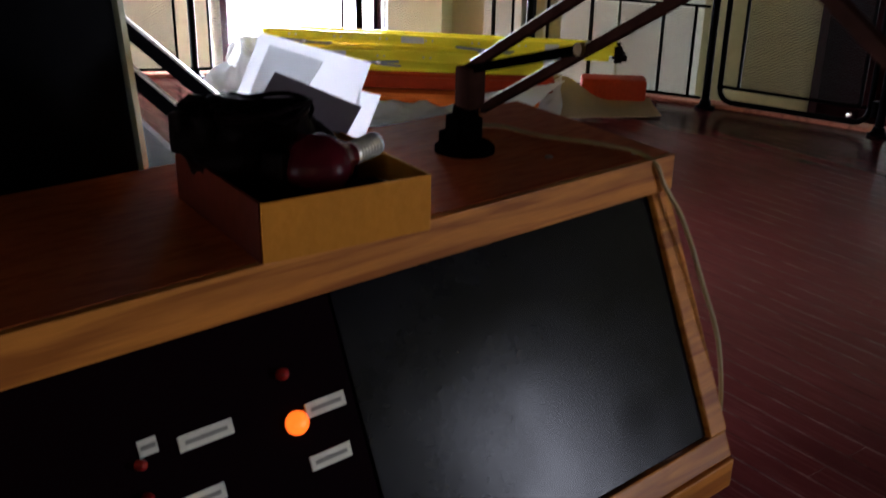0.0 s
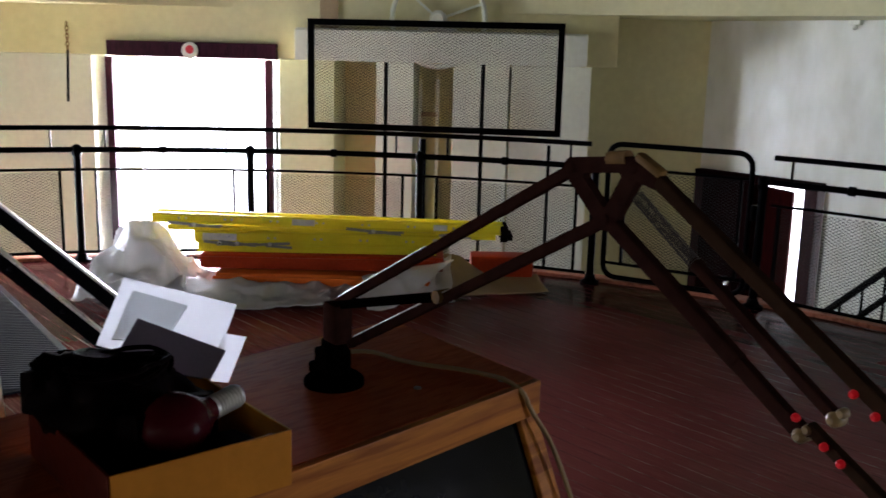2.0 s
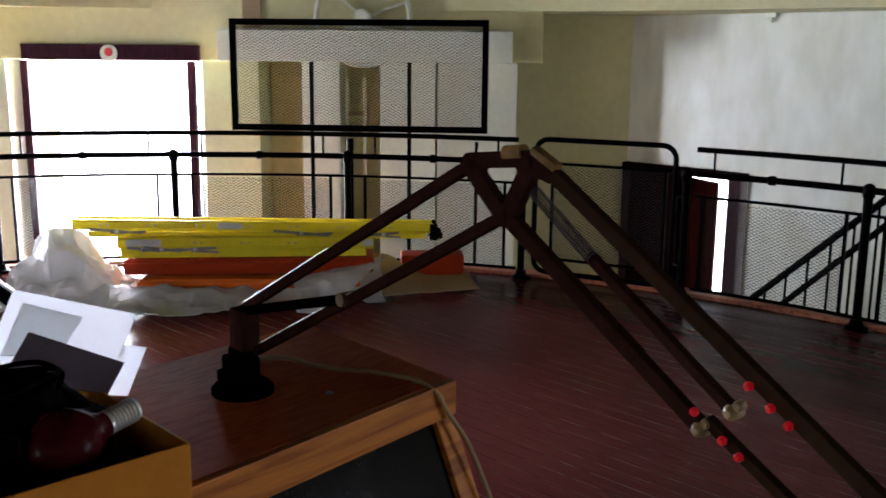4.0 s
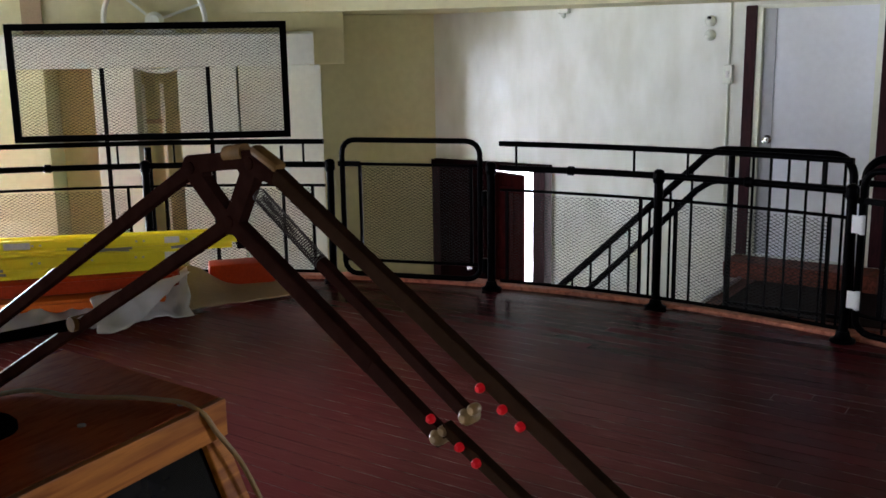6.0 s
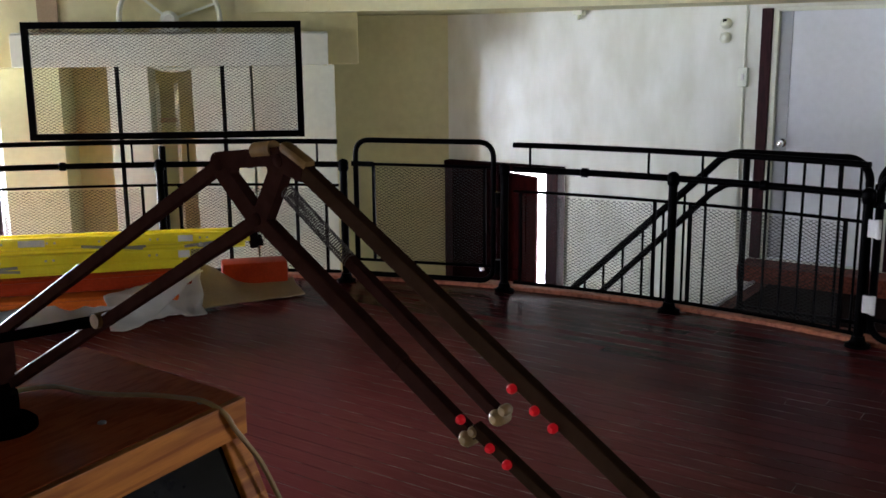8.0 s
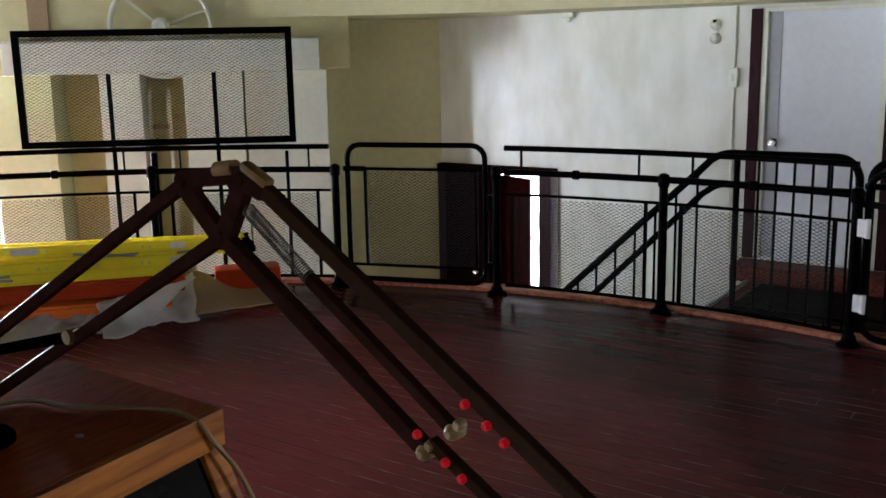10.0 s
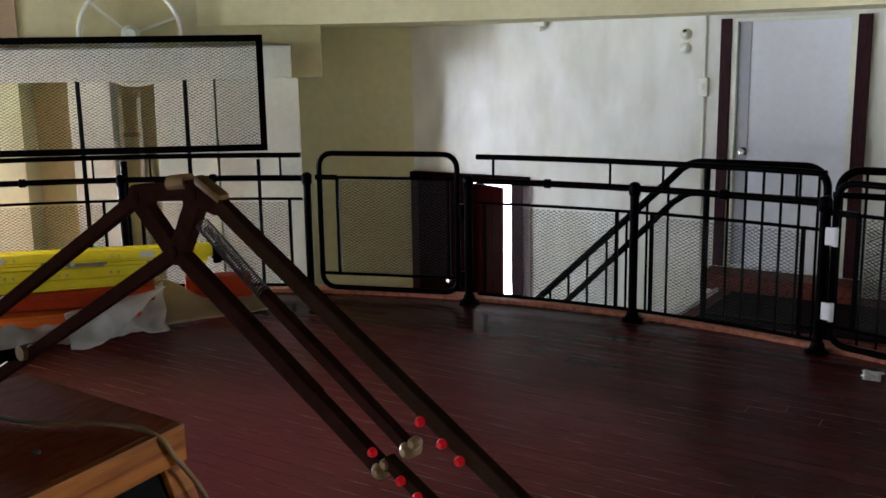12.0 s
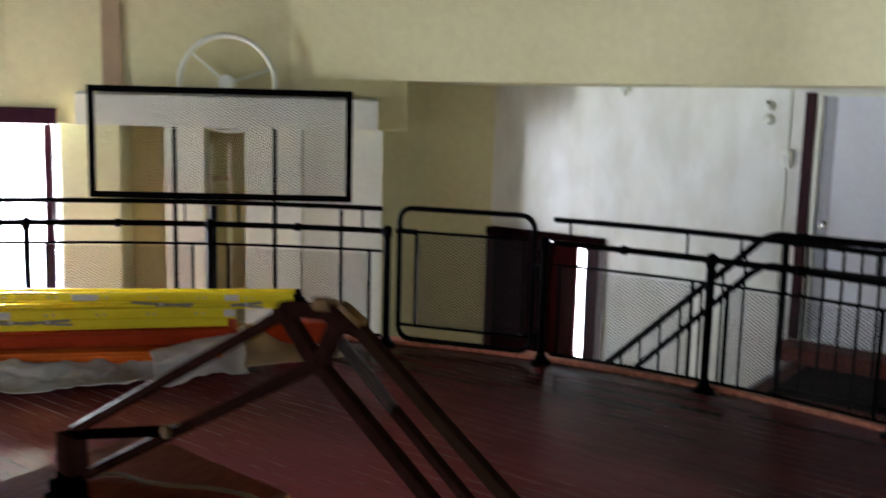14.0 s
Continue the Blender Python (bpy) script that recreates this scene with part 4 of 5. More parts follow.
LABELS = [(-0.670, 0.128, 0.052), (-0.680, 0.186, 0.054), (-0.815, 0.113, 0.062), (-0.877, 0.103, 0.020), (-0.836, 0.174, 0.052)]
LAMPS = [(-0.711, 0.136, 0.0135, M_amber, "lit amber indicator lamp"), (-0.714, 0.079, 0.007, M_redlens, "unlit red indicator lamp"), (-0.889, 0.118, 0.006, M_redlens, "unlit red indicator lamp"), (-0.891, 0.152, 0.006, M_redlens, "unlit red indicator lamp")]
console()


def cable():
    g = thing("lamp_cable", "beige flat cable running over the console corner", "cable")
    zc = Z_CON + 0.0042
    pts = [pk(-0.19, 0.30, zc), pk(-0.14, 0.288, zc), pk(-0.108, 0.258, zc), pk(-0.104, 0.20, zc), pk(-0.090, 0.150, zc), pk(-0.068, 0.105, zc), pk(-0.056, 0.060, zc), pk(-0.054, 0.016, zc + 0.001), pk(-0.050, -0.017, Z_CON - 0.008), pk(-0.034, -0.020, Z_CON - 0.036), pk(-0.018, -0.026, Z_CON - 0.062), pk(-0.006, -0.046, Z_CON - 0.10), pk(0.004, -0.08, Z_CON - 0.18), pk(0.010, -0.13, 0.80), pk(0.014, -0.13, 0.62), pk(0.03, 0.0, 0.3), pk(0.03, 0.12, 0.03), pk(0.04, 0.35, 0.008)]
    sm = []
    for i in range(len(pts) - 1):
        p0, p1, p2, p3 = pts[max(i - 1, 0)], pts[i], pts[i + 1], pts[min(i + 2, len(pts) - 1)]
        for k in range(5):
            t = k / 5
            sm.append(0.5 * ((2 * p1) + (p2 - p0) * t + (2 * p0 - 5 * p1 + 4 * p2 - p3) * t * t + (3 * p1 - p0 - 3 * p2 + p3) * t ** 3))
    bm = bmesh.new()
    pipe(bm, sm + [pts[-1]], 0.0038, 8)
    part("cable", bm, M_cable, g, smooth=True)


cable()


# ------------------------------------------------------------ desk lamp on the console
LD, LN = Vector((0.48, -0.877, 0)), Vector((0.877, 0.48, 0))
LB = Vector((-0.123, 1.27, 0))


def pl(q, z, off=0.0):
    return LB + LD * q + LN * off + UP * z


def desk_lamp():
    g = thing("desk_lamp", "brown-grey spring-arm drafting lamp fixed to the console top", "lamp", place=(LB.x, LB.y, Z_CON))
    inv = Matrix.Translation(-Vector((LB.x, LB.y, Z_CON)))

    def lp(name, bm, m, parent=None, label="", smooth=False):
        bm.transform(inv)
        return part(name, bm, m, parent or g, label, smooth)
    z = Z_CON
    bm = bmesh.new()
    lathe(bm, pl(0, z), UP, [(0, 0.046), (0.008, 0.046), (0.014, 0.040), (0.018, 0.028)], 28)
    box(bm, pl(-0.004, z + 0.034), LD, LN, UP, 0.046, 0.042, 0.044, 0.007)
    lathe(bm, pl(0, z + 0.050), UP, [(0, 0.021), (0.02, 0.019)], 18)
    cl = lp("clamp", bm, M_base, None, "black cast clamp")
    bm = bmesh.new()
    lathe(bm, pl(-0.055, z + 0.006), UP, [(0, 0.012), (0.012, 0.012), (0.014, 0.008)], 10)
    lp("thumb_screw", bm, M_base, cl)
    bm = bmesh.new()
    box(bm, pl(0.010, z + 0.099), LD, LN, UP, 0.040, 0.032, 0.062, 0.007)
    lathe(bm, pl(0.0, z + 0.058), UP, [(0, 0.016), (0.015, 0.015)], 16)
    lp("yoke", bm, M_arm, None, "", True)
    A1, A2, B1, B2 = (0.0, 1.228), (0.493, 1.488), (0.045, 1.179), (0.544, 1.442)

    def tube(p, q, w, h, bevel=0.0015):
        """A square tube in the lamp's plane with rounded edges, w across and h high."""
        bm = bmesh.new()
        u, v = pl(*p), pl(*q)
        ax = (v - u).normalized()
        box(bm, (u + v) / 2, ax, LN, LN.cross(ax), (v - u).length, w, h, bevel)
        return bm
    for p, q in ((A1, A2), (B1, B2)):
        arm = lp("lower_arm", tube(p, q, 0.0105, 0.0130), M_arm)
        u, v = Vector(p), Vector(q)
        nz = Vector((u.y - v.y, v.x - u.x)).normalized() * 0.0067
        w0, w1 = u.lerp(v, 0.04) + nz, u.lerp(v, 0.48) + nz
        # window glint on the arm's upper edge, laid on as a pale strip
        lp("top_edge", tube(w0, w1, 0.0096, 0.0022, 0.0006), M_glint, arm, "pale strip for the window glint on the top edge")
    lp("tie_link", tube(A1, (0.262, 1.299), 0.013, 0.013), M_base, None, "", True)
    bm = bmesh.new()
    pipe(bm, [pl(0.268, 1.301, -0.011), pl(0.268, 1.301, 0.011)], 0.0085, 14)
    lp("pivot", bm, M_brass, None, "dull brass pivot", True)
    # elbow: a stamped three-cornered plate with a hole, rivets and two tan fittings
    T0 = (0.576, 1.497)
    corners = [Vector(A2), Vector(B2), Vector(T0)]
    mid = sum(corners, Vector((0, 0))) / 3
    outer, inner = [], []
    for i, c in enumerate(corners):
        out = (c - mid).normalized()
        a0 = math.atan2(out.y, out.x)
        core = c.lerp(mid, 0.46)
        for k in range(-4, 5):
            th = a0 + k * radians(15)
            outer.append(c + Vector((math.cos(th), math.sin(th))) * 0.0118)
            inner.append(core + Vector((math.cos(th), math.sin(th))) * 0.0035)
    bm = bmesh.new()
    rows = [[bm.verts.new(pl(v.x, v.y, off)) for v in loop] for loop, off in ((outer, -0.0055), (outer, 0.0055), (inner, 0.0055), (inner, -0.0055))]
    for i in range(4):
        p, q = rows[i], rows[(i + 1) % 4]
        for k in range(len(p)):
            bm.faces.new((p[k], p[(k + 1) % len(p)], q[(k + 1) % len(p)], q[k]))
    bmesh.ops.recalc_face_normals(bm, faces=bm.faces)
    plate = lp("elbow_plate", bm, M_arm, None, "flat stamped elbow plate with a hole")
    lp("elbow_link", tube(T0, (0.606, 1.489), 0.0112, 0.0200, 0.002), M_arm)
    for q, zz in (A2, B2, T0):
        bm = bmesh.new()
        lathe(bm, pl(q, zz, -0.0078), LN, [(0, 0.003), (0.0014, 0.0058), (0.0142, 0.0058), (0.0156, 0.003)], 16)
        lp("rivet", bm, M_arm, plate, "", True)
    bm = bmesh.new()
    pipe(bm, [pl(0.541, 1.503), pl(0.566, 1.506)], 0.0078, 14)
    lp("elbow_fitting", bm, M_brass, None, "dull tan fitting", True)
    lp("elbow_fitting", tube((0.578, 1.510), (0.611, 1.494), 0.0130, 0.0095, 0.0045), M_brass, None, "dull tan fitting", True)
    # upper arm, which comes down towards the viewer
    for p, q, h, m in (((0.600, 1.492), (1.05, 1.214), 0.0142, M_armgreen), (B2, (0.786, 1.291), 0.0150, M_arm), ((0.786, 1.303), (1.00, 1.183), 0.0100, M_armgreen)):
        lp("upper_arm", tube(p, q, 0.010, h), m)
    # tension rod between the two bars, with a dark close-wound spring
    lp("tension_rod", tube((0.652, 1.4195), (0.812, 1.316), 0.009, 0.0105), M_arm)
    bm = bmesh.new()
    pts = []
    a, b = Vector((0.580, 1.470)), Vector((0.656, 1.417))
    ax = (pl(*b) - pl(*a)).normalized()
    e2 = ax.cross(LN)
    for i in range(38 * 8 + 1):
        f = i / 304
        th = 2 * math.pi * i / 8
        pts.append(pl(a.x + (b.x - a.x) * f, a.y + (b.y - a.y) * f, 0.0) + (LN * math.cos(th) + e2 * math.sin(th)) * 0.0062)
    pipe(bm, pts, 0.0006, 5)
    lp("spring", bm, M_spring, None, "grey close-wound tension spring")
    lp("spring_cover", tube(B2, (0.712, 1.3375), 0.0112, 0.0163, 0.002), M_arm, None, "sleeve on the arm")
    for q, zz in ((0.781, 1.293), (0.810, 1.317)):
        bm = bmesh.new()
        lathe(bm, pl(q, zz, 0.009), -LN, [(0, 0.0045), (0.003, 0.0068), (0.014, 0.0068), (0.017, 0.005), (0.019, 0.003)], 14)
        nut = lp("end_nut", bm, M_nut, None, "dull brass end nut", True)
        bm = bmesh.new()
        lathe(bm, pl(q + 0.006, zz + 0.007, 0.004), -LN, [(0, 0.003), (0.002, 0.0045), (0.009, 0.0045), (0.011, 0.003)], 12)
        lp("lock_nut", bm, M_nut, nut, "", True)
    # red spots along the arms, built as small studs with their own glow
    for q, zz in ((0.826, 1.3445), (0.846, 1.332), (0.862, 1.3225), (0.806, 1.2925), (0.822, 1.2835), (0.778, 1.309)):
        bm = bmesh.new()
        lathe(bm, pl(q, zz, -0.006), -LN, [(0, 0.0038), (0.003, 0.0038), (0.0055, 0.0022)], 12)
        lp("red_spot", bm, M_glow, None, "small glowing red spot", True)
    # lamp shade at the arm's end, below the picture
    bm = bmesh.new()
    c = pl(1.06, 1.15)
    prof = [(0, 0.03), (0.05, 0.035), (0.07, 0.05), (0.15, 0.085), (0.152, 0.083), (0.07, 0.045)]
    lathe(bm, c, Vector((0.2, -0.1, -1)), prof, 24)
    lp("shade", bm, M_armgreen, None, "", True)


desk_lamp()


# ------------------------------------------------------------ box of oddments on the console
def junk_box():
    BX, BY = Vector((0.173, 0.106, 0)).normalized(), Vector((-0.106, 0.173, 0)).normalized()
    o = Vector((-0.363, 0.815, Z_CON))     # front left corner
    W, D, H, t = 0.211, 0.26, 0.068, 0.004

    def p(x, y, z):
        return o + BX * x + BY * y + UP * z
    g = thing("cardboard_box", "open yellow ochre cardboard box full of oddments", "box", place=o)
    inv = Matrix.Translation(-o)
    for nm, c, sx, sy in (("front_side", (W / 2, 0, H / 2), W, t), ("back_side", (W / 2, D, H / 2), W, t), ("left_side", (0, D / 2, H / 2), t, D), ("right_side", (W, D / 2, H / 2), t, D)):
        bm = bmesh.new()
        box(bm, p(*c), BX, BY, UP, sx, sy, H, 0.001)
        bm.transform(inv)
        # left side is red-brown, with its shade put into the colour
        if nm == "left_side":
            part(nm, bm, M_card_shade, g, "red-brown side, darkened for shade")
        else:
            part(nm, bm, M_card_y, g)
    bm = bmesh.new()
    box(bm, p(W / 2, D / 2, 0.003), BX, BY, UP, W - 0.01, D - 0.01, 0.004)
    bm.transform(inv)
    part("bottom", bm, M_card_in, g)

    # red coated bulb lying on the heap
    b = thing("light_bulb", "deep red coated light bulb with metal screw cap", "bulb")
    ax = (BX * 0.95 + BY * 0.25 + UP * 0.12).normalized()
    c = p(0.105, 0.075, 0.072)
    bm = bmesh.new()
    lathe(bm, c - ax * 0.042, ax, [(0, 0.006), (0.006, 0.02), (0.018, 0.034), (0.036, 0.042), (0.055, 0.039), (0.072, 0.028), (0.085, 0.018), (0.095, 0.015)], 28)
    part("glass", bm, M_bulb, b, smooth=True)
    bm = bmesh.new()
    pf = [(0.094, 0.0150)]
    for i in range(8):
        pf += [(0.098 + i * 0.005, 0.0150), (0.1005 + i * 0.005, 0.0128)]
    pf += [(0.138, 0.013), (0.142, 0.007)]
    lathe(bm, c - ax * 0.042, ax, pf, 20)
    part("screw_cap", bm, M_screw, b, "ribbed metal screw cap", True)

    rng = random.Random(4)
    # lumps of black plastic parts
    def lump(name, label, cat, c, sx, sy, sz, rz, m, cyl=False):
        th = thing(name, label, cat)
        bm = bmesh.new()
        if cyl:
            lathe(bm, c - UP * sz / 2, (UP + BX * 0.15), [(0, sx), (sz * 0.6, sx), (sz * 0.65, sx * 1.08), (sz * 0.9, sx * 1.08), (sz, sx * 0.9)], 22)
        else:
            r = Matrix.Rotation(rz, 3, "Z") @ Matrix.Rotation(rng.uniform(-0.3, 0.3), 3, "X")
            box(bm, c, r @ BX, r @ BY, r @ UP, sx, sy, sz, 0.006)
        part("body", bm, m, th, smooth=cyl)
        return th
    lump("plastic_canister", "small black plastic film canister on the heap", "canister", p(0.050, 0.19, 0.109), 0.026, 0, 0.06, 0, M_junk, True)
    lump("black_adapter", "black plastic power adapter in the box", "adapter", p(0.080, 0.125, 0.052), 0.08, 0.10, 0.07, 0.3, M_junk)
    lump("black_case", "black plastic case in the box", "case", p(0.12, 0.16, 0.05), 0.12, 0.12, 0.07, -0.2, M_junk)
    lump("black_case", "black plastic case in the box", "case", p(0.05, 0.17, 0.075), 0.05, 0.08, 0.06, 0.7, M_junk)
    lump("black_plug", "black plug leaning out of the box", "plug", p(-0.004, 0.20, 0.100), 0.035, 0.03, 0.05, 0.2, M_junk)
    lump("black_wedge", "black rubber wedge in the box", "wedge", p(0.165, 0.16, 0.062), 0.06, 0.035, 0.02, 0.6, M_junk)
    lump("black_block", "black plastic block in the box", "block", p(0.14, 0.05, 0.028), 0.1, 0.07, 0.045, 0.1, M_junk)
    def pouch(name, label, cat, c, rx, ry, rz, seed):
        th = thing(name, label, cat)
        bm = bmesh.new()
        bmesh.ops.create_icosphere(bm, subdivisions=4, radius=1.0)
        for v in bm.verts:
            q = v.co.copy()
            k = 1 + 0.28 * noise.noise(q * 1.6 + Vector((seed, 0, 0))) + 0.10 * noise.noise(q * 5 + Vector((0, seed, 0)))
            v.co = c + BX * (q.x * rx * k) + BY * (q.y * ry * k) + UP * (q.z * rz * k)
        part("body", bm, M_junk, th, smooth=True)
        bm = bmesh.new()
        pipe(bm, [c + BX * (math.cos(a) * rx * 0.8) + BY * (math.sin(a) * ry * 0.8) + UP * (rz * (0.72 + 0.1 * math.sin(3 * a + seed))) for a in [math.pi * k / 12 for k in range(24)]], 0.003, 6, True)
        part("drawcord", bm, M_base, th, "black drawcord", True)
    pouch("black_pouch", "crumpled black cloth pouch heaped in the box", "pouch", p(0.078, 0.175, 0.080), 0.080, 0.075, 0.055, 2.0)
    pouch("black_pouch", "crumpled black cloth pouch hanging over the box edge", "pouch", p(0.022, 0.20, 0.095), 0.040, 0.05, 0.045, 5.0)
    pouch("black_pouch", "crumpled black cloth pouch at the box front", "pouch", p(0.062, 0.075, 0.04), 0.035, 0.045, 0.024, 9.0)
    # coiled black leads
    w = thing("coiled_lead", "coil of thin black lead in the box", "cable")
    bm = bmesh.new()
    pts = [p(0.07 + 0.05 * math.cos(t) + 0.01 * math.sin(3.1 * t), 0.15 + 0.05 * math.sin(t) + 0.01 * math.cos(2.3 * t), 0.132 + 0.006 * math.sin(1.7 * t)) for t in [0.2 * k for k in range(110)]]
    pipe(bm, pts, 0.003, 6)
    part("lead", bm, M_junk, w, smooth=True)
    # leaning cards and pad
    def card(name, label, cat, corners, m, th=0.003):
        t_ = thing(name, label, cat)
        bm = bmesh.new()
        a, b, c, d = corners
        nrm = (b - a).cross(d - a).normalized()
        f0 = [bm.verts.new(v) for v in (a, b, c, d)]
        f1 = [bm.verts.new(v + nrm * th) for v in (a, b, c, d)]
        bm.faces.new(f0)
        bm.faces.new(f1[::-1])
        for i in range(4):
            bm.faces.new((f0[i], f0[(i + 1) % 4], f1[(i + 1) % 4], f1[i]))
        part("sheet", bm, m, t_)
        return t_
    for nm, lb, ct, cs, m, tt in CARDS:
        card(nm, lb, ct, [Vector(c) for c in cs], m, tt)


CARDS = [
    ("white_card", "large white card leaning on the heap", "card", [(-0.411, 1.198, 1.290), (-0.260, 1.197, 1.250), (-0.291, 1.128, 1.171), (-0.439, 1.138, 1.213)], M_paper, 0.0015),
    ("grey_pad", "light grey square pad before the white card", "pad", [(-0.397, 1.181, 1.276), (-0.325, 1.176, 1.255), (-0.352, 1.140, 1.215), (-0.418, 1.134, 1.222)], M_grey, 0.004),
    ("dark_pad", "dark purple-grey pad before the white card", "pad", [(-0.387, 1.152, 1.245), (-0.272, 1.138, 1.202), (-0.290, 1.110, 1.172), (-0.414, 1.107, 1.198)], M_pad, 0.006),
    ("white_slip", "small white paper slip beside the card", "paper", [(-0.276, 1.165, 1.218), (-0.246, 1.17, 1.211), (-0.268, 1.125, 1.161), (-0.296, 1.12, 1.166)], M_paper, 0.001),
]
junk_box()


# ------------------------------------------------------------ black column and steps behind the console
def column():
    g = thing("black_column", "tall gloss black column leaning slightly, behind the console", "column")

    def pw(u, v, z):
        return pk(u - 0.567 - 0.0625 * z, v + 0.45, z)
    # second entry: window light on the column's edge, put in as a white strip
    for nm, u0, u1, v0, v1, z1, m, lb in (("shell", -0.40, -0.011, 0.0, 0.24, 2.5, M_column, ""), ("edge_glint", -0.008, 0.0, 0.0, 0.02, 2.48, M_white, "white strip for the window light on the edge")):
        bm = bmesh.new()
        vs = [bm.verts.new(pw(u, v, z)) for z in (0.0, z1) for u, v in ((u0, v0), (u1, v0), (u1, v1), (u0, v1))]
        for q in ((3, 2, 1, 0), (4, 5, 6, 7), (0, 1, 5, 4), (1, 2, 6, 5), (2, 3, 7, 6), (3, 0, 4, 7)):
            bm.faces.new([vs[i] for i in q])
        if nm == "shell":
            bmesh.ops.bevel(bm, geom=list(bm.edges), offset=0.016, segments=2, affect="EDGES", profile=0.6)
        part(nm, bm, m, g, lb, smooth=True)


column()


def step_ladder():
    """The rolling steps behind the column: two slanting rails, wires and a ribbed tread."""
    g = thing("observing_steps", "dark metal observing steps with slanting handrails", "steps")
    low = []
    for y, x0, z0, slope, z1 in ((4.7, -1.605, 0.763, -0.878, 0.10), (4.4, -1.528, 0.600, -0.9125, 0.03)):
        def at(x):
            return Vector((x, y, z0 + slope * (x - x0)))
        a, b = at(x0 - 0.45), at(x0 + (z1 - z0) / slope)
        low.append(at)
        bm = bmesh.new()
        bar(bm, a, b, 0.03, 0.066)
        r = part("handrail", bm, M_darkbar, g)
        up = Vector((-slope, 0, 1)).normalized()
        # metal strip along the handrail, with window glare put into its pale colour
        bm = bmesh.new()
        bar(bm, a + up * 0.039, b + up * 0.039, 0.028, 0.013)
        part("glare_strip", bm, M_glint, r, "metal strip, paled for window glare")
        for q in (a, b):
            bm = bmesh.new()
            bar(bm, Vector((q.x, q.y + 0.032, 0.0)), Vector((q.x, q.y + 0.032, q.z + 0.02)), 0.03, 0.03, CU)
            part("leg", bm, M_darkbar, r)
    for x in (-1.247, -1.15):
        bm = bmesh.new()
        q = low[0](x)
        pipe(bm, [q + Vector((0, -0.02, 0)), Vector((x, low[1](x).y + 0.02, low[1](x).z))], 0.004, 6)
        part("stay_wire", bm, M_darkbar, g)
    for k in range(4):
        x = -1.95 + k * 0.22
        bm = bmesh.new()
        bar(bm, low[0](x) + Vector((0, -0.015, 0)), low[1](x + 0.02) + Vector((0, 0.015, 0)), 0.04, 0.02)
        part("rung", bm, M_darkbar, g)
    rm = thing("ribbed_mat", "blue-black ribbed rubber mat on the floor", "mat")
    a, d = Vector((-2.18, 6.45, 0.0)), Vector((0.46, -0.888, 0))
    s = Vector((-0.888, -0.46, 0))
    bm = bmesh.new()
    box(bm, a + d * 1.1 + s * 0.35 + UP * 0.008, d, s, UP, 2.2, 0.7, 0.012, 0.003)
    part("base", bm, M_tread, rm)
    bm = bmesh.new()
    for i in range(60):
        box(bm, a + d * (0.03 + i * 0.0363) + s * 0.35 + UP * 0.017, (d + s * 0.5).normalized(), (s - d * 0.5).normalized(), UP, 0.014, 0.7, 0.006)
    tagged(part("ribs", bm, M_tread, rm), kind="stuff")


step_ladder()


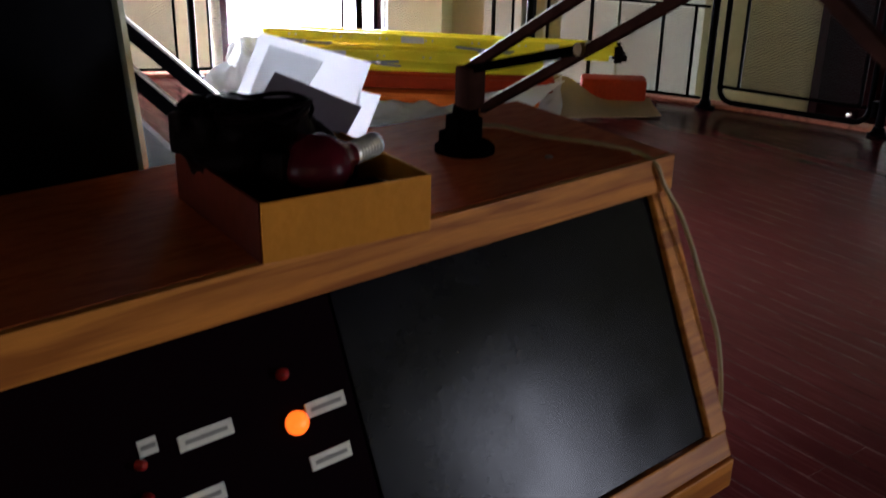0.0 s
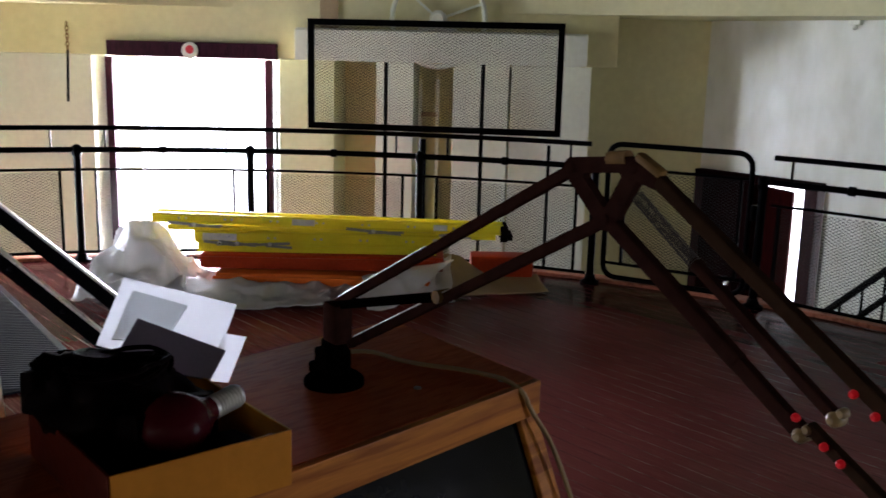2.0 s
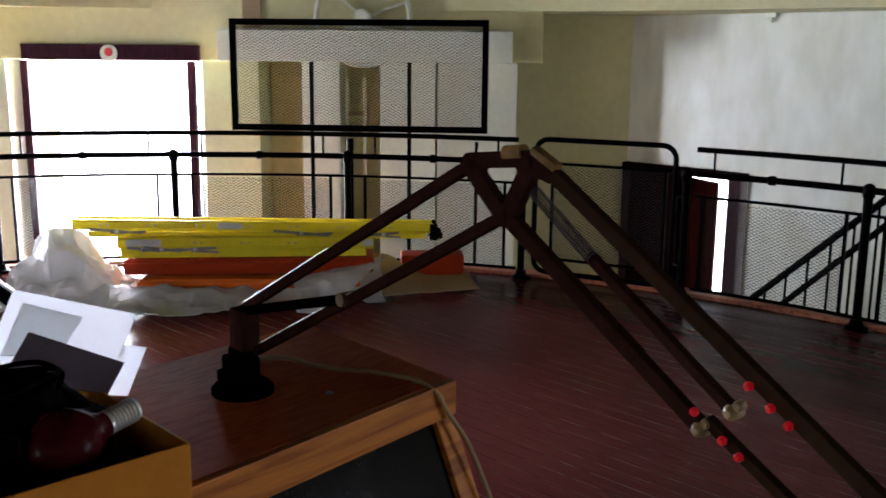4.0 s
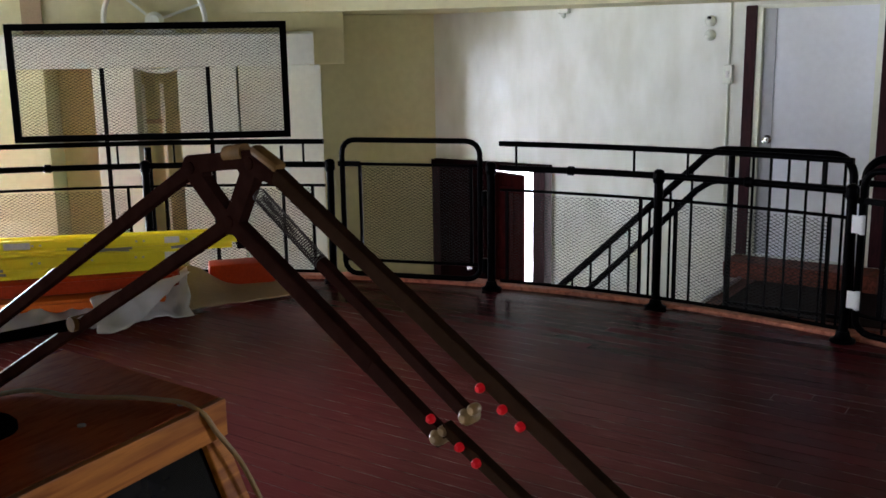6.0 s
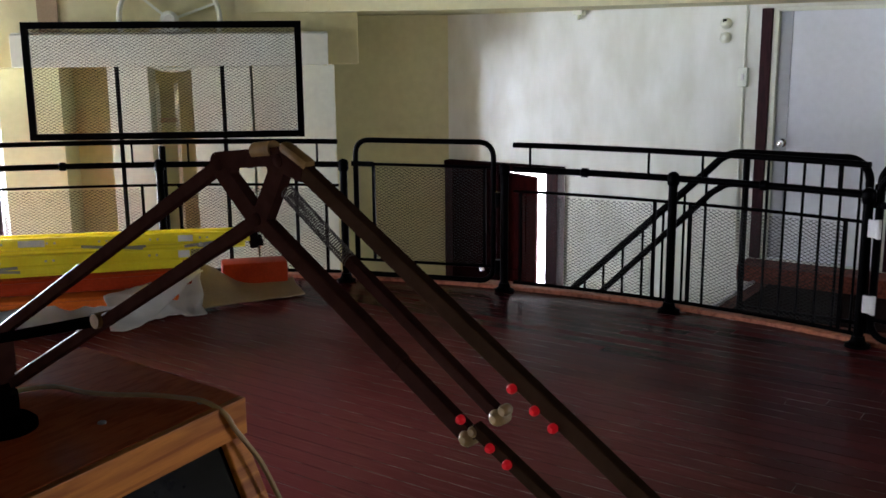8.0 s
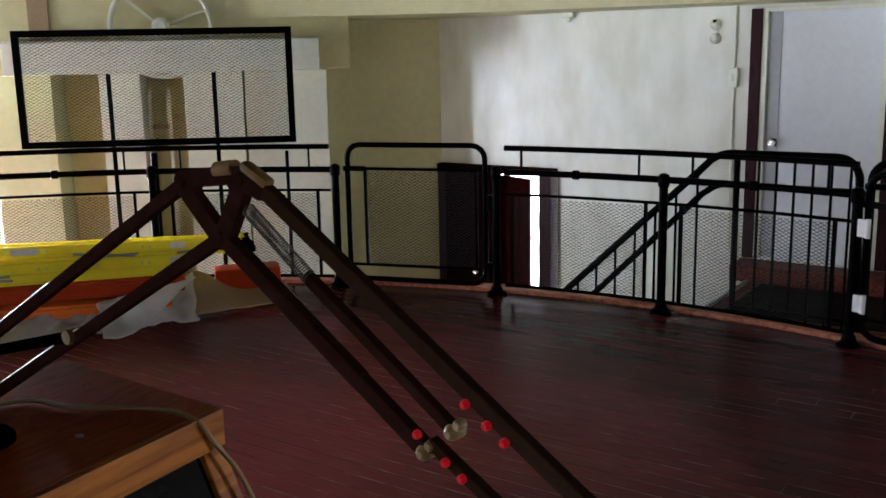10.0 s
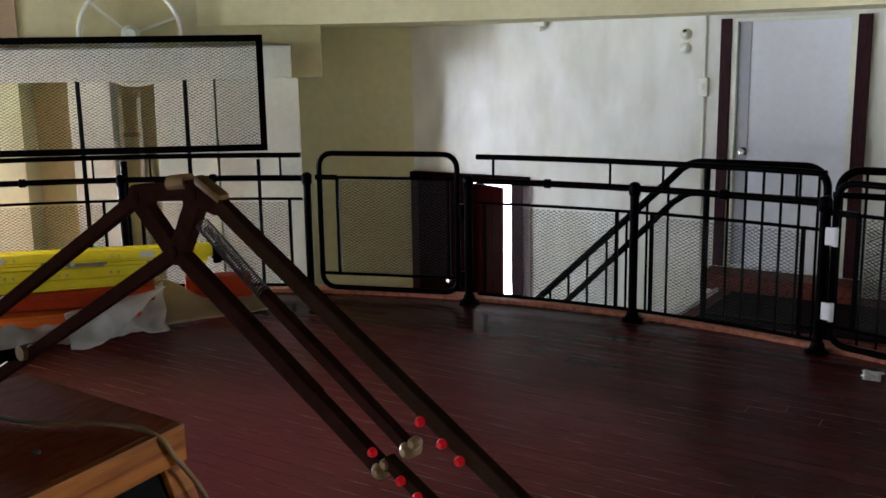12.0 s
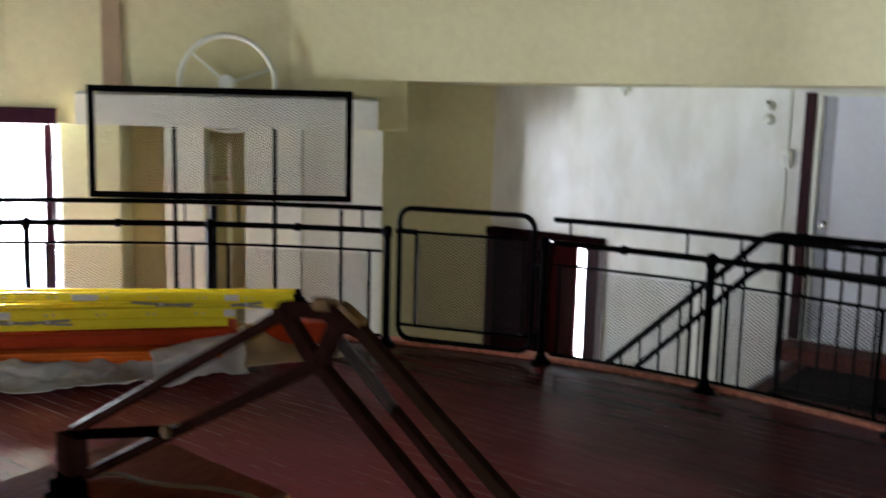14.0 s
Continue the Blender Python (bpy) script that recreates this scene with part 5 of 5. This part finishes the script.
# ------------------------------------------------------------ ladders and sheeting on the floor
def yellow_ladder(label, a, b, depth, h, spread, fr, rr, hardware, labels, cap=True):
    """A folded step ladder on its side: on each side a front rail above and a rear rail below, meeting at the cap."""
    g = thing("step_ladder", label, "ladder", "stacked ladders")
    d = (b - a).normalized()
    back = Vector((-d.y, d.x, 0)).normalized()
    L = (b - a).length

    def rail(name, p, q, hh, out):
        # channel section, open to the outside
        sec = [(0, -hh / 2), (0.026, -hh / 2), (0.026, hh / 2), (0, hh / 2), (0, hh / 2 - 0.010), (0.005, hh / 2 - 0.013), (0.005, -hh / 2 + 0.013), (0, -hh / 2 + 0.010)]
        bm = bmesh.new()
        f0 = [bm.verts.new(p - out * x + UP * z) for x, z in sec]
        f1 = [bm.verts.new(q - out * x + UP * z) for x, z in sec]
        bm.faces.new(f0)
        bm.faces.new(f1[::-1])
        for k in range(8):
            bm.faces.new((f0[k], f0[(k + 1) % 8], f1[(k + 1) % 8], f1[k]))
        return part(name, bm, M_yellow, g)
    hf, hr = h * fr, h * rr
    for y, out in ((0.0, -back), (depth, back)):
        p, q = a + back * y, b + back * y
        rail("front_rail", p + UP * (h / 2 - hf / 2), q + UP * (h / 2 - hf / 2), hf, out)
        rail("rear_rail", p + d * spread - UP * (h / 2 - hr / 2), q - d * 0.05 - UP * (h / 2 - hr / 2 - 0.012), hr, out)
        if not cap:
            continue
        bm = bmesh.new()
        box(bm, q + d * 0.006, d, back, UP, 0.05, 0.04, h * 0.95, 0.006)
        box(bm, q + d * 0.04 - UP * h * 0.18, d, back, UP, 0.05, 0.032, h * 0.4, 0.01)
        part("end_cap", bm, M_junk, g, "black rubber end cap")
    for i in range(int(L / 0.3)):
        bm = bmesh.new()
        c = a + d * (0.2 + i * 0.3) + UP * (h / 2 - hf / 2)
        box(bm, c + back * depth / 2, d, back, UP, 0.075, depth - 0.06, 0.025, 0.003)
        step = part("step", bm, M_print, g)
        for s in (-0.022, 0.022):
            bm = bmesh.new()
            lathe(bm, c + d * s + back * 0.008, -back, [(0, 0.008), (0.006, 0.008), (0.009, 0.005)], 8)
            part("rivet", bm, M_alu, step)
    for f, w, tilt in hardware:
        c = a + d * (L * f) - back * 0.006
        z0 = h / 2 - hf - (h - hf - hr) / 2
        bm = bmesh.new()
        bar(bm, c - d * w / 2 + UP * (z0 + tilt), c + d * w / 2 + UP * (z0 - tilt), 0.006, 0.017)
        bar(bm, c - d * w * 0.1 + UP * (z0 - 0.01), c + d * w * 0.55 + UP * (z0 + tilt - 0.012), 0.006, 0.015)
        sp = part("spreader", bm, M_steel, g, "grey steel spreader")
        bm = bmesh.new()
        lathe(bm, c + UP * z0, -back, [(0, 0.014), (0.006, 0.014), (0.010, 0.008)], 10)
        part("rivet", bm, M_alu, sp)
    for f, w in labels:
        bm = bmesh.new()
        c = a + d * (L * f) + UP * (h / 2 - hf / 2)
        box(bm, c + back * 0.003, d, back, UP, w, 0.006, hf * 0.6)
        lb = part("label_plate", bm, M_label, g)
    return g


yellow_ladder("yellow fibreglass step ladder lying on top of another", Vector((-1.165, 6.30, 0.467)), Vector((1.12, 6.0, 0.428)), 0.15, 0.112, 0.10, 0.58, 0.30, ((0.12, 0.34, 0.010), (0.63, 0.36, 0.012), (0.86, 0.2, -0.01)), ((0.43, 0.15), (0.82, 0.09)))
yellow_ladder("yellow fibreglass step ladder lying on orange boards", Vector((-0.885, 6.20, 0.350)), Vector((0.735, 6.05, 0.330)), 0.16, 0.135, 0.02, 0.56, 0.42, ((0.10, 0.20, 0.010), (0.17, 0.24, 0.012), (0.30, 0.26, -0.008)), ((0.10, 0.22), (0.975, 0.07)), False)


def long_box(name, label, cat, a, b, depth, z0, z1, m, lip=True):
    g = thing(name, label, cat, "orange boards")
    d = (b - a).normalized()
    back = Vector((-d.y, d.x, 0)).normalized()
    L = (b - a).length
    bm = bmesh.new()
    box(bm, (a + b) / 2 + back * depth / 2 + UP * ((z0 + z1) / 2), d, back, UP, L, depth, z1 - z0, 0.045 if lip else 0.02)
    part("body", bm, m, g, smooth=True)
    if lip:
        bm = bmesh.new()
        bar(bm, a - back * 0.006 + UP * (z1 - 0.035), b - back * 0.006 + UP * (z1 - 0.035), 0.014, 0.018)
        part("lip", bm, m, g)
    return g


A0, B0 = Vector((-0.87, 6.24, 0)), Vector((0.74, 6.045, 0))
long_box("orange_board", "long red-orange plastic board under the ladders", "board", A0, B0, 0.45, 0.15, 0.265, M_redor)
long_box("orange_board", "long orange plastic board lying on the floor", "board", A0 + Vector((0.1, -0.05, 0)), B0 + Vector((-0.1, -0.05, 0)), 0.5, 0.01, 0.145, M_orange)
long_box("orange_box", "red-orange plastic box beside the railing", "box", Vector((0.98, 6.42, 0)), Vector((1.42, 6.36, 0)), 0.2, 0.0, 0.19, M_redor, False)


def sheet(name, label, cat, fn, nu, nv, m, thick=0.004):
    g = thing(name, label, cat)
    bm = bmesh.new()
    gr = [[bm.verts.new(fn(i / nu, j / nv)) for j in range(nv + 1)] for i in range(nu + 1)]
    for i in range(nu):
        for j in range(nv):
            bm.faces.new((gr[i][j], gr[i + 1][j], gr[i + 1][j + 1], gr[i][j + 1]))
    ob = part("cloth", bm, m, g, smooth=True)
    so = ob.modifiers.new("thickness", "SOLIDIFY")
    so.thickness = thick
    return g


def crumple(p, amp, sc):
    amp *= 1.5
    return Vector((noise.noise(p * sc), noise.noise(p * sc + Vector((7, 3, 1))), noise.noise(p * sc + Vector((1, 9, 4))))) * amp


def crease(p, sc):
    """Sharp folds: noise bent over at its middle."""
    return 0.5 - 2.2 * abs(noise.noise(p * sc + Vector((3, 5, 8))))


def heap(u, v):
    # bunched plastic at the window end
    x, y = -1.62 + 0.85 * u, 6.0 + 0.75 * v
    r = max(0.0, 1 - ((u - 0.42) / 0.42) ** 2) * max(0.0, 1 - ((v - 0.5) / 0.5) ** 2)
    p = Vector((x, y, 0.015 + 0.30 * r ** 0.6))
    q = p + crumple(p, 0.085 * (0.25 + r), 4.5) + crumple(p, 0.014, 13.0)
    q.z += crease(p, 5.5) * 0.075 * (0.3 + r) + crease(p, 11.0) * 0.03
    q.z = max(0.008, q.z)
    return q


def strip(u, v):
    # long loose edge along the floor in front of the boards
    x = -0.95 + 1.75 * u
    y = 5.80 + 0.36 * v - 0.06 * math.sin(u * 5)
    p = Vector((x, y, 0.012 + 0.085 * v * v + 0.12 * max(0, u - 0.75) * 4 * v))
    q = p + crumple(p, 0.022, 6.0) + crumple(p, 0.006, 20.0)
    q.z += crease(p, 5.0) * 0.04 * v + crease(p, 13.0) * 0.008
    q.z = max(0.008, q.z)
    return q


def flap(u, v):
    # fold that rises to a point at the right end
    k = 0.92 * u * u
    w = v * (1 - k) + k
    x = 0.20 + 0.60 * u
    y = 5.62 + 0.42 * w + 0.05 * u
    z = 0.02 + 0.25 * math.sin(min(1, w * 1.2) * 1.4) * (0.5 + 0.4 * u)
    p = Vector((x, y, z))
    q = p + (crumple(p, 0.022, 4.0) + crumple(p, 0.006, 16.0)) * (1 - 0.7 * u)
    q.y -= crease(p, 7.0) * 0.05 * (1 - 0.6 * u)
    q.z = max(0.008, q.z)
    return q


def kraft(u, v):
    x = 0.72 + 0.74 * u
    y = 5.98 + 0.42 * v + 0.1 * u * (1 - v)
    z = 0.01 + 0.20 * math.exp(-((u - 0.12) / 0.28) ** 2) * v + 0.05 * v * u
    p = Vector((x, y, z))
    q = p + crumple(p, 0.01, 6.0)
    q.z = max(0.008, q.z)
    return q


sheet("plastic_sheet", "bunched white plastic sheeting on the floor", "plastic sheet", heap, 70, 60, M_sheet)
sheet("plastic_sheet", "loose white plastic sheeting along the boards", "plastic sheet", strip, 110, 22, M_sheet)
sheet("plastic_sheet", "white plastic sheet folded to a point", "plastic sheet", flap, 44, 32, M_sheet)
sheet("cardboard_sheet", "curled tan cardboard sheet on the floor", "cardboard", kraft, 30, 16, M_kraft, 0.006)


def scrap():
    g = thing("paper_scrap", "crumpled white paper scrap lying by the railing", "paper scrap")
    bm = bmesh.new()
    c = Vector((3.86, 3.31, 0.0))
    gr = []
    for i in range(15):
        row = []
        for j in range(9):
            p = c + CU * (i - 7) * 0.011 + CV * (j - 4) * 0.011
            n = crumple(p, 0.022, 22.0)
            row.append(bm.verts.new(p + Vector((n.x * 0.5, n.y * 0.5, 0.010 + abs(n.z)))))
        gr.append(row)
    for i in range(14):
        for j in range(8):
            bm.faces.new((gr[i][j], gr[i + 1][j], gr[i + 1][j + 1], gr[i][j + 1]))
    ob = part("crumple", bm, M_sheet, g, smooth=True)
    ob.modifiers.new("thickness", "SOLIDIFY").thickness = 0.002


scrap()


# ------------------------------------------------------------ round floor: rim and boards
def round_floor():
    n = 120
    bm = bmesh.new()
    prof = [(R + 0.20, -0.20), (R + 0.20, 0.018), (R + 0.195, 0.024), (R + 0.065, 0.024), (R + 0.06, 0.018), (R + 0.06, -0.20)]
    rs = [[bm.verts.new(ring(360 * k / n, r, z)) for k in range(n)] for r, z in prof]
    for i in range(len(prof)):
        p, q = rs[i], rs[(i + 1) % len(prof)]
        for k in range(n):
            bm.faces.new((p[k], p[(k + 1) % n], q[(k + 1) % n], q[k]))
    tagged(part("trim_rim", bm, M_rim), "worn red-brown wooden rim of the round floor", "floor rim", kind="structure")
    bm = bmesh.new()
    bmesh.ops.create_cone(bm, cap_ends=True, segments=n, radius1=R + 0.055, radius2=R + 0.055, depth=0.18, matrix=Matrix.Translation(CEN - UP * 0.0908))
    fl = tagged(part("floor", bm, M_sub), "dark red-brown varnished floorboards, scratched and glossy", "floor", kind="structure")
    d = Vector((math.cos(PLANK_ANG), math.sin(PLANK_ANG), 0))
    s = Vector((-d.y, d.x, 0))
    rng = random.Random(11)
    W, rr = 0.0895, R + 0.056
    k = -int(rr / W)
    while k * W < rr:
        a0, a1 = k * W + 0.0019, (k + 1) * W - 0.0019
        k += 1
        if max(abs(a0), abs(a1)) >= rr - 0.01:
            continue
        e0, e1 = math.sqrt(rr * rr - a0 * a0), math.sqrt(rr * rr - a1 * a1)
        cuts = sorted(rng.uniform(-0.8, 0.8) * min(e0, e1) for _ in range(1 if min(e0, e1) < 3 else 2))
        lo = [(-e0, -e1)] + [(c, c) for c in cuts]
        hi = [(c - 0.002, c - 0.002) for c in cuts] + [(e0, e1)]
        for (l0, l1), (h0, h1) in zip(lo, hi):
            z = rng.uniform(-0.0003, 0.0003)
            t = [CEN + s * a0 + d * l0, CEN + s * a0 + d * h0, CEN + s * a1 + d * h1, CEN + s * a1 + d * l1]
            i = 0.0006
            top = [v + UP * z for v in t]
            bm = bmesh.new()
            c = sum(t, Vector()) / 4
            inner = []
            for v in top:
                q = c - v
                inner.append(bm.verts.new(v + s * math.copysign(i, q.dot(s))))
            out = [bm.verts.new(v - UP * 0.0004) for v in top]
            bot = [bm.verts.new(v - UP * 0.016) for v in t]
            bm.faces.new(inner)
            for m in range(4):
                o = (m + 1) % 4
                bm.faces.new((inner[m], out[m], out[o], inner[o]))
                bm.faces.new((out[m], bot[m], bot[o], out[o]))
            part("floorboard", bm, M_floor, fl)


round_floor()
